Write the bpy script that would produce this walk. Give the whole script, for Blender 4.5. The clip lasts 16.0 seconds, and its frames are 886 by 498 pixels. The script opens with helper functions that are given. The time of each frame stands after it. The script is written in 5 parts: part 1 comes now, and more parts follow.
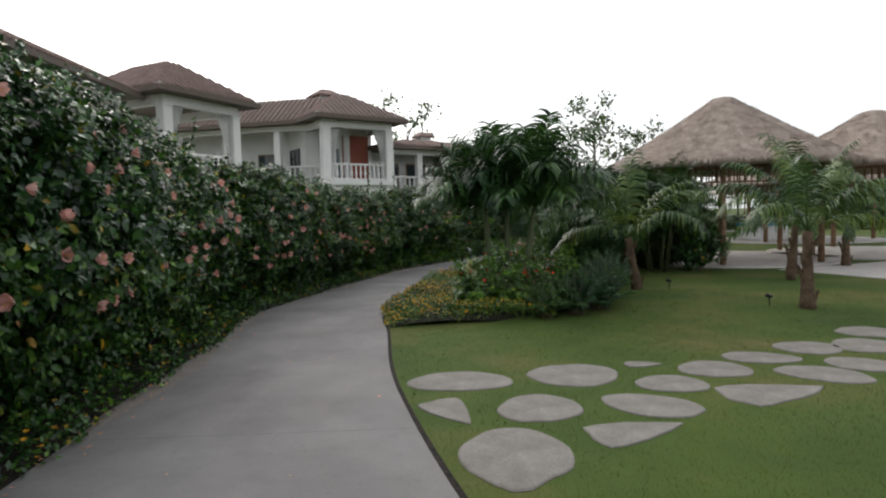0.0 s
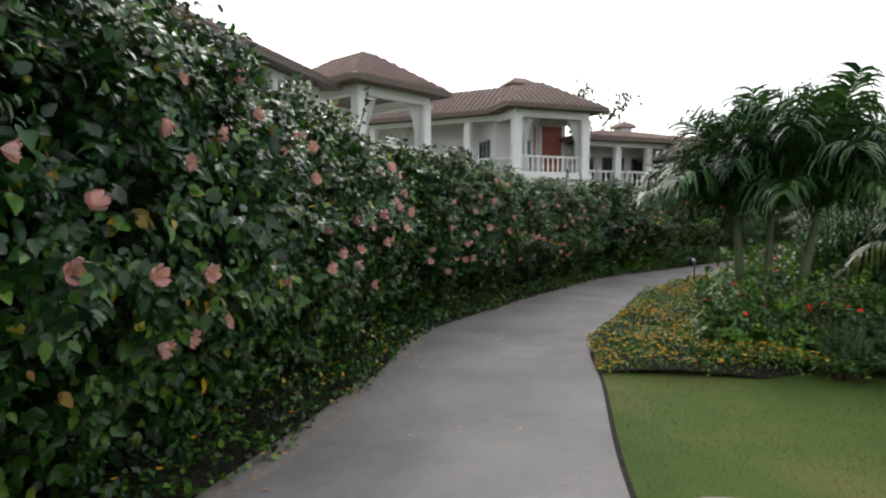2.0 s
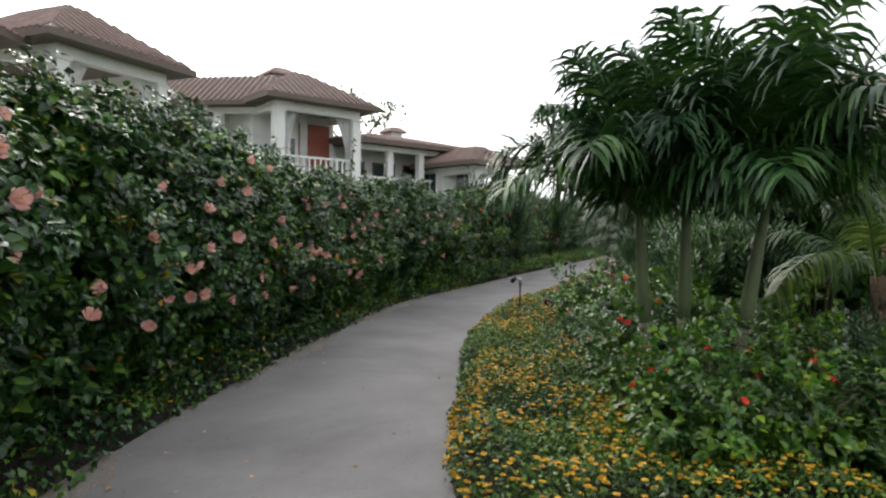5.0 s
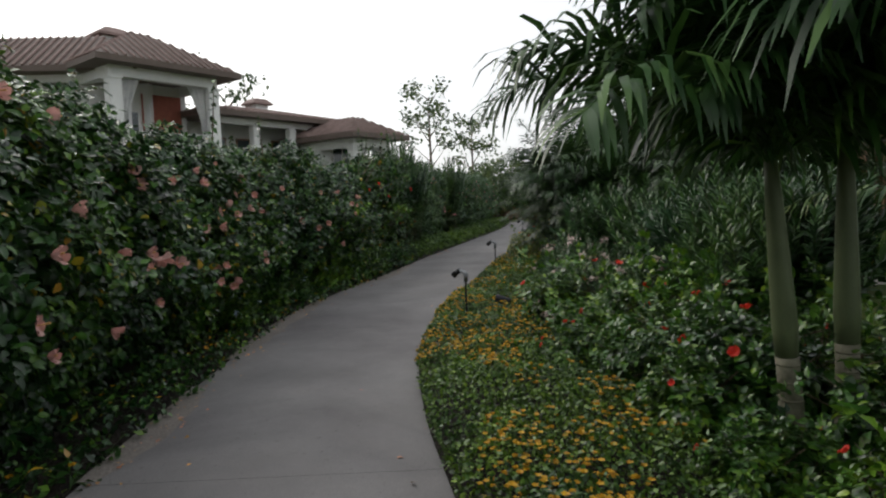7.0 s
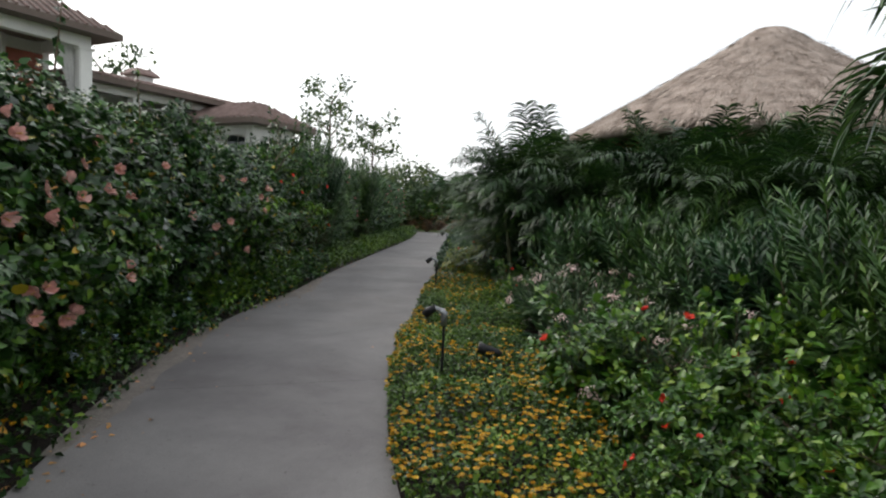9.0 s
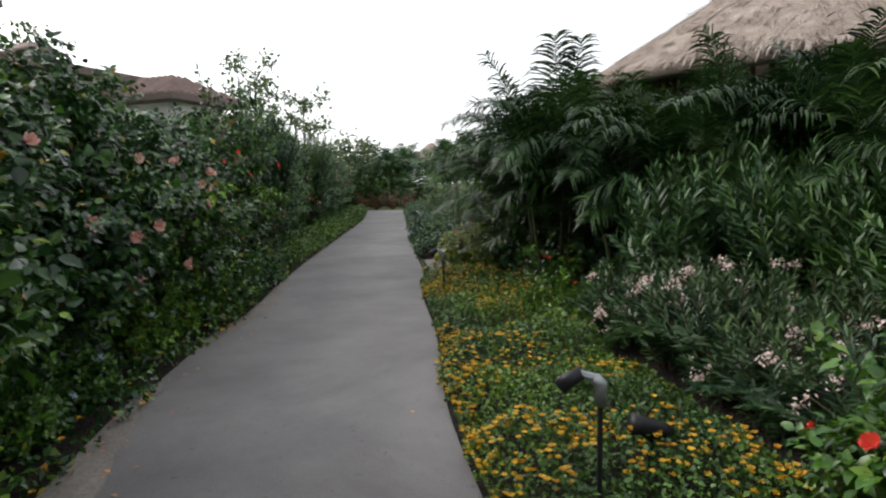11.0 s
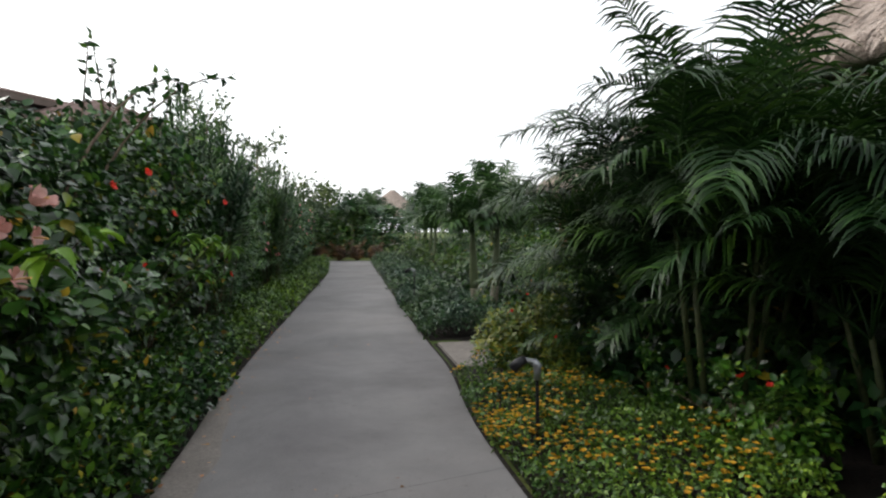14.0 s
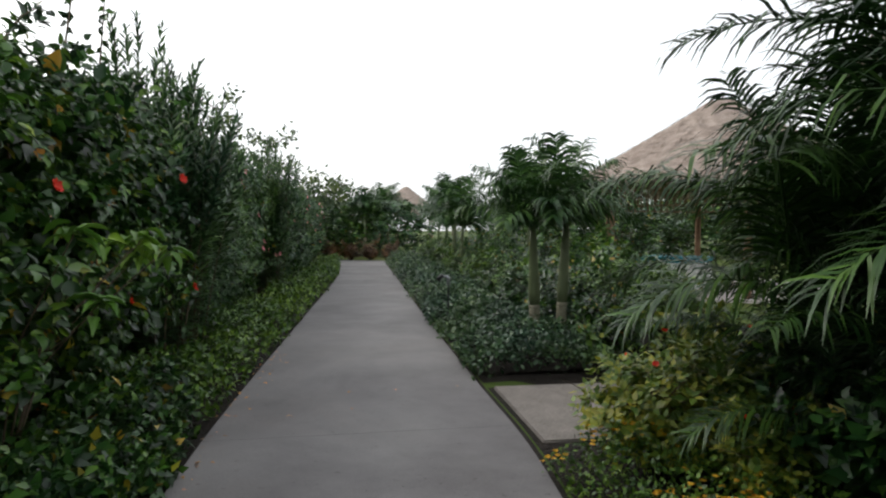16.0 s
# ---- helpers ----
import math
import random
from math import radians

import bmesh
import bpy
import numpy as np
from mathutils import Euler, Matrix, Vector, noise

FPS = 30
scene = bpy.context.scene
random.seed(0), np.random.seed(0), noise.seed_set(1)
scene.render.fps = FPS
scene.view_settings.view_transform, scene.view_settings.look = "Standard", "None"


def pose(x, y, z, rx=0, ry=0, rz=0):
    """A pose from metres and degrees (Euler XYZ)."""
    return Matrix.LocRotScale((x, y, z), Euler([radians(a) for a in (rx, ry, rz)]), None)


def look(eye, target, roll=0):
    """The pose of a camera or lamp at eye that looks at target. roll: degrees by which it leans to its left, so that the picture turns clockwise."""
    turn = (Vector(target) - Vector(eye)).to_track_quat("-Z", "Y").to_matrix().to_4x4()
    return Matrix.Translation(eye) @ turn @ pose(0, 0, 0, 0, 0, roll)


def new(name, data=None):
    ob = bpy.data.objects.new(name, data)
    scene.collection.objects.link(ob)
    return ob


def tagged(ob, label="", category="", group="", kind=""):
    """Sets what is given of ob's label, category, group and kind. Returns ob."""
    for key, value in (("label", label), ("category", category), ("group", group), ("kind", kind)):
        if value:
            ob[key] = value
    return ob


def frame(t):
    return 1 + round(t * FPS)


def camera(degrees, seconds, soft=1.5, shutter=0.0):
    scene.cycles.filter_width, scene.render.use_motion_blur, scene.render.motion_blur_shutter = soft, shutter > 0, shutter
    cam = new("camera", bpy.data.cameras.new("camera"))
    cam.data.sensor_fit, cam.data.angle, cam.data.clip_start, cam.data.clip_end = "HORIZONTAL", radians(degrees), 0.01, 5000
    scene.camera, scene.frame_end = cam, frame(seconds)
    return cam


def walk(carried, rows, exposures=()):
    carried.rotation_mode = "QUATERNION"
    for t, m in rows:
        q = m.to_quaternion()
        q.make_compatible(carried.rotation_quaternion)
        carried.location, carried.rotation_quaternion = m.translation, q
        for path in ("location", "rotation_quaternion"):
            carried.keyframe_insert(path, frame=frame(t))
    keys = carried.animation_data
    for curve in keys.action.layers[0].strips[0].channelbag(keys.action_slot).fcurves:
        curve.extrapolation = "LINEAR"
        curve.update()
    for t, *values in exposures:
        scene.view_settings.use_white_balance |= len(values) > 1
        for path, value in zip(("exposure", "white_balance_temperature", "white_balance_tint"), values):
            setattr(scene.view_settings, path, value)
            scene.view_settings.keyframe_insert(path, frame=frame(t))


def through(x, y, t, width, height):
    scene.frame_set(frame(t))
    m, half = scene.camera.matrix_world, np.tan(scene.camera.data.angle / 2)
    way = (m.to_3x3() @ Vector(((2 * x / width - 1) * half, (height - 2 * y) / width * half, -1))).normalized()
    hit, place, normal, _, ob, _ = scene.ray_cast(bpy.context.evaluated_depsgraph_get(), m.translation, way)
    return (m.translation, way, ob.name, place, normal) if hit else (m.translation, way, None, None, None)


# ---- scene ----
cam = camera(71.4, 16.0, soft=2.2)
PATH = [
    (0, (-0.051, 0.091, 1.534), (-0.031, 2.088, 1.422), -1.4),
    (0.5, (-0.136, 0.617, 1.54), (-0.257, 2.602, 1.334), -2.8),
    (1, (-0.247, 1.244, 1.535), (-0.627, 3.204, 1.42), -0.4),
    (1.5, (-0.388, 1.781, 1.575), (-0.849, 3.721, 1.424), 0.2),
    (2, (-0.556, 2.382, 1.558), (-1.12, 4.297, 1.437), 0.4),
    (2.5, (-0.812, 2.908, 1.54), (-1.492, 4.784, 1.404), -0.6),
    (3, (-0.958, 3.498, 1.543), (-1.814, 5.301, 1.413), -0.1),
    (3.5, (-1.112, 4.109, 1.525), (-1.875, 5.954, 1.412), 1.4),
    (4, (-1.152, 4.788, 1.471), (-1.513, 6.753, 1.391), 4.9),
    (4.5, (-1.251, 5.488, 1.459), (-1.171, 7.486, 1.511), 4.3),
    (4.7, (-1.262, 5.761, 1.455), (-1.136, 7.756, 1.423), 2.2),
    (6.8, (-1.466, 8.609, 1.45), (-0.943, 10.533, 1.29), -0.7),
    (7, (-1.466, 8.874, 1.445), (-0.88, 10.779, 1.291), -2.1),
    (7.5, (-1.428, 9.5, 1.441), (-0.752, 11.38, 1.345), -2.7),
    (8, (-1.41, 10.065, 1.445), (-0.579, 11.877, 1.281), -1.6),
    (8.2, (-1.405, 10.3, 1.44), (-0.597, 12.128, 1.351), 1.9),
    (10.3, (-1.188, 12.794, 1.405), (-0.125, 14.472, 1.168), 1.8),
    (10.5, (-1.135, 13.037, 1.415), (-0.051, 14.704, 1.204), 2.0),
    (11, (-1.04, 13.68, 1.436), (0.045, 15.347, 1.222), -1.1),
    (11.5, (-0.89, 14.259, 1.445), (0.151, 15.942, 1.159), -1.7),
    (12, (-0.702, 14.827, 1.444), (0.441, 16.461, 1.289), -1.7),
    (12.5, (-0.489, 15.36, 1.438), (0.746, 16.922, 1.249), -1.0),
    (13, (-0.282, 15.912, 1.455), (0.934, 17.498, 1.369), 2.6),
    (13.5, (-0.078, 16.494, 1.457), (1.195, 18.033, 1.342), 1.2),
    (14, (0.144, 17.096, 1.445), (1.36, 18.682, 1.387), -0.3),
    (14.5, (0.374, 17.7, 1.445), (1.622, 19.26, 1.347), -1.3),
    (15, (0.635, 18.265, 1.437), (1.824, 19.87, 1.344), -0.3),
    (15.5, (0.926, 18.786, 1.427), (2.135, 20.374, 1.293), 0.7),
    (16, (1.244, 19.265, 1.414), (2.433, 20.872, 1.352), 0.3),
]
EXPOSURES = [(0.0, -0.11), (0.5, -0.31), (1.0, -0.15), (2.0, 0.25), (3.5, 0.67), (4.5, 0.52), (6.0, 0.17), (7.0, -0.28), (8.0, -0.11), (10.5, 0.22), (12.0, 0.27), (13.0, 0.22), (14.5, 0.2), (15.5, 0.13), (16.0, 0.1)]
walk(cam, [(t, look(eye, target, roll)) for t, eye, target, roll in PATH], EXPOSURES)

# ---- light: a bright overcast dusk sky, the sun low and veiled behind the houses ----
SUN_EL, SUN_AZ = radians(34), radians(-25)
world = bpy.data.worlds.new("overcast_sky")
scene.world = world
world.use_nodes = True
wt = world.node_tree
wt.nodes.clear()
sky = wt.nodes.new("ShaderNodeTexSky")
sky.sky_type = "NISHITA"
sky.sun_disc = False
sky.sun_elevation, sky.sun_rotation = SUN_EL, SUN_AZ
sky.dust_density, sky.air_density = 4.0, 1.0
hs = wt.nodes.new("ShaderNodeHueSaturation")
hs.inputs["Saturation"].default_value = 0.3
veil = wt.nodes.new("ShaderNodeMix")
veil.data_type = "RGBA"
veil.inputs[0].default_value = 0.5
veil.inputs[7].default_value = (11.2, 11.5, 11.8, 1)
bg = wt.nodes.new("ShaderNodeBackground")
bg.inputs["Strength"].default_value = 0.15
wo = wt.nodes.new("ShaderNodeOutputWorld")
wt.links.new(sky.outputs[0], hs.inputs["Color"])
wt.links.new(hs.outputs[0], veil.inputs[6])
wt.links.new(veil.outputs[2], bg.inputs["Color"])
wt.links.new(bg.outputs[0], wo.inputs["Surface"])
sun_data = bpy.data.lights.new("veiled_sun", "SUN")
sun_data.energy, sun_data.angle, sun_data.color = 1.3, radians(40), (1.0, 0.95, 0.88)
sun_ob = new("veiled_sun", sun_data)
sun_dir = Vector((math.sin(SUN_AZ) * math.cos(SUN_EL), math.cos(SUN_AZ) * math.cos(SUN_EL), math.sin(SUN_EL)))
sun_ob.matrix_world = look(sun_dir * 60, (0, 0, 0))


# ---- materials ----
def material(name):
    m = bpy.data.materials.new(name)
    m.use_nodes = True
    return m, m.node_tree, m.node_tree.nodes["Principled BSDF"]


def node(tree, kind, **sets):
    n = tree.nodes.new(kind)
    for key, value in sets.items():
        n.inputs[key.replace("_", " ")].default_value = value
    return n


def ramp(tree, src, stops):
    r = tree.nodes.new("ShaderNodeValToRGB")
    while len(r.color_ramp.elements) < len(stops):
        r.color_ramp.elements.new(0.5)
    for e, (p, c) in zip(r.color_ramp.elements, stops):
        e.position, e.color = p, (*c, 1)
    tree.links.new(src, r.inputs["Fac"])
    return r.outputs["Color"]


def mixed(tree, fac, a, b, blend="MIX"):
    n = tree.nodes.new("ShaderNodeMix")
    n.data_type, n.blend_type = "RGBA", blend
    for sock, val in ((n.inputs[0], fac), (n.inputs[6], a), (n.inputs[7], b)):
        if isinstance(val, (int, float)):
            sock.default_value = val
        elif isinstance(val, tuple):
            sock.default_value = (*val, 1)
        else:
            tree.links.new(val, sock)
    return n.outputs[2]


def leaf_mat(name, stops, rough=0.42, through=0.14, gloss=0.4, mottled=True):
    """Leaves: each one its own green, some light coming through."""
    m, t, p = material(name)
    g = t.nodes.new("ShaderNodeNewGeometry")
    col = ramp(t, g.outputs["Random Per Island"], stops)
    tc = t.nodes.new("ShaderNodeTexCoord")
    nz = node(t, "ShaderNodeTexNoise", Scale=2.5 if mottled else 30.0, Detail=2.0)
    t.links.new(tc.outputs["Object"], nz.inputs["Vector"])
    tone = ramp(t, nz.outputs["Fac"], [(0.3, (0.62, 0.66, 0.72)), (0.7, (1.35, 1.3, 1.0))] if mottled else [(0.3, (0.85, 0.85, 0.85)), (0.7, (1.1, 1.1, 1.1))])
    col = mixed(t, 1.0, col, tone, "MULTIPLY")
    if mottled:
        patch = node(t, "ShaderNodeTexNoise", Scale=0.8, Detail=2.0)
        t.links.new(g.outputs["Position"], patch.inputs["Vector"])
        col = mixed(t, 1.0, col, ramp(t, patch.outputs["Fac"], [(0.36, (0.72, 0.8, 0.95)), (0.64, (1.45, 1.28, 0.85))]), "MULTIPLY")
    t.links.new(col, p.inputs["Base Color"])
    p.inputs["Roughness"].default_value = rough
    p.inputs["Specular IOR Level"].default_value = gloss
    tr = t.nodes.new("ShaderNodeBsdfTranslucent")
    t.links.new(col, tr.inputs["Color"])
    mx = t.nodes.new("ShaderNodeMixShader")
    mx.inputs[0].default_value = through
    t.links.new(p.outputs[0], mx.inputs[1])
    t.links.new(tr.outputs[0], mx.inputs[2])
    t.links.new(mx.outputs[0], t.nodes["Material Output"].inputs["Surface"])
    return m


def rough_mat(name, stops, scale=3.0, rough=0.85, fine=60.0, bump=0.3, spread=0.12, dist=0.01):
    """Mineral, bark or paint: colour at two scales and a fine relief."""
    m, t, p = material(name)
    tc = t.nodes.new("ShaderNodeTexCoord")
    a = node(t, "ShaderNodeTexNoise", Scale=scale, Detail=5.0, Roughness=0.6)
    b = node(t, "ShaderNodeTexNoise", Scale=fine, Detail=3.0)
    t.links.new(tc.outputs["Object"], a.inputs["Vector"])
    t.links.new(tc.outputs["Object"], b.inputs["Vector"])
    col = ramp(t, a.outputs["Fac"], stops)
    grain = ramp(t, b.outputs["Fac"], [(0.3, (1 - spread,) * 3), (0.7, (1 + spread,) * 3)])
    col = mixed(t, 1.0, col, grain, "MULTIPLY")
    t.links.new(col, p.inputs["Base Color"])
    p.inputs["Roughness"].default_value = rough
    p.inputs["Specular IOR Level"].default_value = 0.25
    bp = node(t, "ShaderNodeBump", Strength=bump, Distance=dist)
    t.links.new(b.outputs["Fac"], bp.inputs["Height"])
    t.links.new(bp.outputs[0], p.inputs["Normal"])
    return m


def plain_mat(name, color, rough=0.5, metal=0.0):
    m = rough_mat(name, [(0.3, tuple(c * 0.88 for c in color)), (0.7, tuple(min(1, c * 1.1) for c in color))], 6, rough, 90, 0.06, 0.05)
    m.node_tree.nodes["Principled BSDF"].inputs["Metallic"].default_value = metal
    return m


HIB = leaf_mat("hibiscus_leaf", [(0.0, (0.008, 0.026, 0.009)), (0.45, (0.018, 0.06, 0.016)), (0.8, (0.046, 0.125, 0.024)), (0.975, (0.11, 0.21, 0.035)), (0.992, (0.4, 0.28, 0.03)), (1.0, (0.3, 0.15, 0.05))], 0.32, 0.16, 0.38)
IXO = leaf_mat("shrub_leaf", [(0.0, (0.01, 0.038, 0.008)), (0.45, (0.045, 0.135, 0.018)), (0.85, (0.1, 0.21, 0.03)), (1.0, (0.2, 0.32, 0.045))], 0.32, 0.16, 0.5)
COVER = leaf_mat("groundcover_leaf", [(0.0, (0.013, 0.042, 0.008)), (0.5, (0.05, 0.118, 0.018)), (1.0, (0.13, 0.23, 0.034))], 0.45)
OLE = leaf_mat("oleander_leaf", [(0.0, (0.013, 0.04, 0.016)), (0.5, (0.035, 0.095, 0.034)), (1.0, (0.09, 0.18, 0.065))], 0.42)
GREY = leaf_mat("greyish_leaf", [(0.0, (0.013, 0.038, 0.019)), (0.5, (0.032, 0.08, 0.038)), (1.0, (0.085, 0.15, 0.075))], 0.42)
GOLD = leaf_mat("golden_leaf", [(0.0, (0.05, 0.11, 0.015)), (0.5, (0.13, 0.2, 0.028)), (1.0, (0.32, 0.31, 0.045))], 0.4)
LIME = leaf_mat("light_green_leaf", [(0.0, (0.06, 0.15, 0.02)), (0.6, (0.12, 0.26, 0.03)), (1.0, (0.2, 0.34, 0.05))], 0.4, 0.25)
RUST = leaf_mat("russet_leaf", [(0.0, (0.06, 0.03, 0.02)), (0.5, (0.13, 0.065, 0.04)), (1.0, (0.12, 0.1, 0.045))], 0.5)
PALM = leaf_mat("palm_leaflet", [(0.0, (0.01, 0.034, 0.012)), (0.5, (0.025, 0.075, 0.022)), (0.95, (0.06, 0.13, 0.04)), (1.0, (0.2, 0.2, 0.05))], 0.4, 0.14)
ARECA = leaf_mat("areca_leaflet", [(0.0, (0.006, 0.021, 0.006)), (0.5, (0.015, 0.046, 0.012)), (0.94, (0.04, 0.092, 0.02)), (1.0, (0.12, 0.13, 0.03))], 0.42, 0.1, 0.3)
COCO = leaf_mat("coconut_leaflet", [(0.0, (0.025, 0.06, 0.02)), (0.6, (0.06, 0.12, 0.035)), (1.0, (0.15, 0.2, 0.055))], 0.38, 0.25)
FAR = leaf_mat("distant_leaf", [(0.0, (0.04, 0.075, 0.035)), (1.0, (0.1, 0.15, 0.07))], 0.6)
PEACH = leaf_mat("peach_petal", [(0.0, (0.56, 0.24, 0.2)), (0.6, (0.62, 0.32, 0.28)), (1.0, (0.66, 0.42, 0.38))], 0.6, 0.3, 0.15, mottled=False)
RED = leaf_mat("red_petal", [(0.0, (0.55, 0.02, 0.015)), (1.0, (0.75, 0.05, 0.02))], 0.6, 0.3, mottled=False)
YELLOW = leaf_mat("yellow_petal", [(0.0, (0.5, 0.25, 0.012)), (1.0, (0.68, 0.42, 0.025))], 0.6, 0.25, mottled=False)
BLUSH = leaf_mat("pale_pink_petal", [(0.0, (0.6, 0.4, 0.38)), (1.0, (0.75, 0.62, 0.58))], 0.6, 0.3, mottled=False)
PINK = leaf_mat("pink_petal", [(0.0, (0.6, 0.16, 0.2)), (1.0, (0.7, 0.3, 0.32))], 0.6, 0.3, mottled=False)
PALEBLUE = leaf_mat("pale_blue_petal", [(0.0, (0.35, 0.45, 0.62)), (1.0, (0.5, 0.58, 0.7))], 0.6, 0.3, mottled=False)
STAMEN = plain_mat("stamen", (0.6, 0.35, 0.12), 0.6)
LITTER = leaf_mat("fallen_leaf", [(0.0, (0.2, 0.1, 0.06)), (0.5, (0.4, 0.25, 0.14)), (1.0, (0.5, 0.22, 0.18))], 0.7, 0.1)
GRASSBLADE = leaf_mat("grass_blade", [(0.0, (0.045, 0.08, 0.014)), (0.6, (0.07, 0.12, 0.02)), (1.0, (0.15, 0.15, 0.05))], 0.6, 0.2, 0.15)
BARK = rough_mat("shrub_bark", [(0.3, (0.07, 0.05, 0.035)), (0.7, (0.16, 0.12, 0.085))], 8, 0.9)
SOIL = rough_mat("dark_mulch", [(0.3, (0.008, 0.0062, 0.005)), (0.7, (0.024, 0.018, 0.014))], 9, 0.95, 40, 0.8, 0.3, 0.03)
CONC = rough_mat("path_concrete", [(0.25, (0.135, 0.128, 0.126)), (0.5, (0.178, 0.171, 0.17)), (0.75, (0.215, 0.208, 0.205))], 0.9, 0.82, 140, 0.35, 0.14, 0.004)
_t = CONC.node_tree
_p = _t.nodes["Principled BSDF"]
_src = _p.inputs["Base Color"].links[0].from_socket
_tc = _t.nodes.new("ShaderNodeTexCoord")
_n1 = node(_t, "ShaderNodeTexNoise", Scale=0.35, Detail=6.0, Roughness=0.7, Distortion=0.6)
_n2 = node(_t, "ShaderNodeTexNoise", Scale=28.0, Detail=2.0)
for _n in (_n1, _n2):
    _t.links.new(_tc.outputs["Object"], _n.inputs["Vector"])
_st = ramp(_t, _n1.outputs["Fac"], [(0.34, (0.78, 0.77, 0.78)), (0.5, (1.0, 1.0, 1.0)), (0.66, (1.14, 1.12, 1.1))])
_sp = ramp(_t, _n2.outputs["Fac"], [(0.24, (0.7, 0.68, 0.66)), (0.33, (1.0, 1.0, 1.0))])
_t.links.new(mixed(_t, 1.0, mixed(_t, 1.0, _src, _st, "MULTIPLY"), _sp, "MULTIPLY"), _p.inputs["Base Color"])
STONE = rough_mat("stepping_stone", [(0.3, (0.15, 0.138, 0.126)), (0.6, (0.215, 0.2, 0.184)), (0.8, (0.27, 0.255, 0.236))], 3.5, 0.85, 50, 0.5, 0.12, 0.01)
DUST = rough_mat("edge_dirt", [(0.3, (0.165, 0.147, 0.132)), (0.7, (0.225, 0.203, 0.183))], 5, 0.95, 60, 0.6, 0.2, 0.01)
STUCCO = rough_mat("white_stucco", [(0.3, (0.66, 0.66, 0.65)), (0.7, (0.76, 0.76, 0.74))], 0.8, 0.85, 40, 0.2, 0.03)
TERRA = rough_mat("terracotta_tile", [(0.3, (0.17, 0.118, 0.105)), (0.7, (0.28, 0.2, 0.18))], 2.5, 0.8, 30, 0.3, 0.15)
FASCIA = plain_mat("brown_fascia", (0.13, 0.1, 0.085), 0.6)
THATCH = rough_mat("dry_thatch", [(0.3, (0.26, 0.205, 0.17)), (0.7, (0.44, 0.365, 0.315))], 4, 0.95, 45, 0.9, 0.25, 0.03)
WOOD = rough_mat("weathered_post", [(0.3, (0.15, 0.09, 0.055)), (0.7, (0.3, 0.19, 0.12))], 6, 0.8, 50, 0.4, 0.15)
TRUNK = rough_mat("palm_trunk", [(0.3, (0.11, 0.105, 0.075)), (0.7, (0.22, 0.21, 0.15))], 7, 0.85, 40, 0.4, 0.15)
SHAFT = plain_mat("green_crownshaft", (0.1, 0.125, 0.062), 0.45)
CANE = rough_mat("areca_cane", [(0.3, (0.035, 0.045, 0.018)), (0.7, (0.085, 0.095, 0.04))], 12, 0.6, 40, 0.4, 0.2)
COCOBARK = rough_mat("coconut_trunk", [(0.3, (0.05, 0.034, 0.022)), (0.7, (0.15, 0.1, 0.065))], 10, 0.9, 40, 0.7, 0.2, 0.02)
BLACK = plain_mat("black_metal", (0.02, 0.02, 0.022), 0.45, 0.3)
STEEL = plain_mat("grey_lamp_head", (0.24, 0.25, 0.26), 0.4, 0.6)
CLOTH = plain_mat("white_curtain", (0.75, 0.75, 0.74), 0.9)
ROOMRED = plain_mat("red_brown_wall", (0.3, 0.1, 0.07), 0.8)
TEAL = plain_mat("teal_cover", (0.03, 0.25, 0.32), 0.6)
TILEFLOOR = rough_mat("deck_concrete", [(0.3, (0.4, 0.37, 0.35)), (0.7, (0.5, 0.47, 0.44))], 1.5, 0.8)


def glass_mat():
    m, t, p = material("dark_window_glass")
    p.inputs["Base Color"].default_value = (0.03, 0.045, 0.05, 1)
    p.inputs["Roughness"].default_value = 0.08
    p.inputs["Specular IOR Level"].default_value = 0.6
    return m


GLASS = glass_mat()


def lawn_mat():
    m, t, p = material("mown_lawn")
    tc = t.nodes.new("ShaderNodeTexCoord")
    big = node(t, "ShaderNodeTexNoise", Scale=0.45, Detail=4.0, Roughness=0.65)
    fine = node(t, "ShaderNodeTexNoise", Scale=70.0, Detail=3.0)
    for n in (big, fine):
        t.links.new(tc.outputs["Object"], n.inputs["Vector"])
    col = ramp(t, big.outputs["Fac"], [(0.3, (0.036, 0.066, 0.013)), (0.5, (0.058, 0.09, 0.018)), (0.63, (0.095, 0.1, 0.03)), (0.75, (0.16, 0.13, 0.055))])
    g = ramp(t, fine.outputs["Fac"], [(0.3, (0.82,) * 3), (0.7, (1.16,) * 3)])
    t.links.new(mixed(t, 1.0, col, g, "MULTIPLY"), p.inputs["Base Color"])
    p.inputs["Roughness"].default_value = 0.9
    p.inputs["Specular IOR Level"].default_value = 0.15
    bp = node(t, "ShaderNodeBump", Strength=0.4, Distance=0.015)
    t.links.new(fine.outputs["Fac"], bp.inputs["Height"])
    t.links.new(bp.outputs[0], p.inputs["Normal"])
    return m


LAWN = lawn_mat()


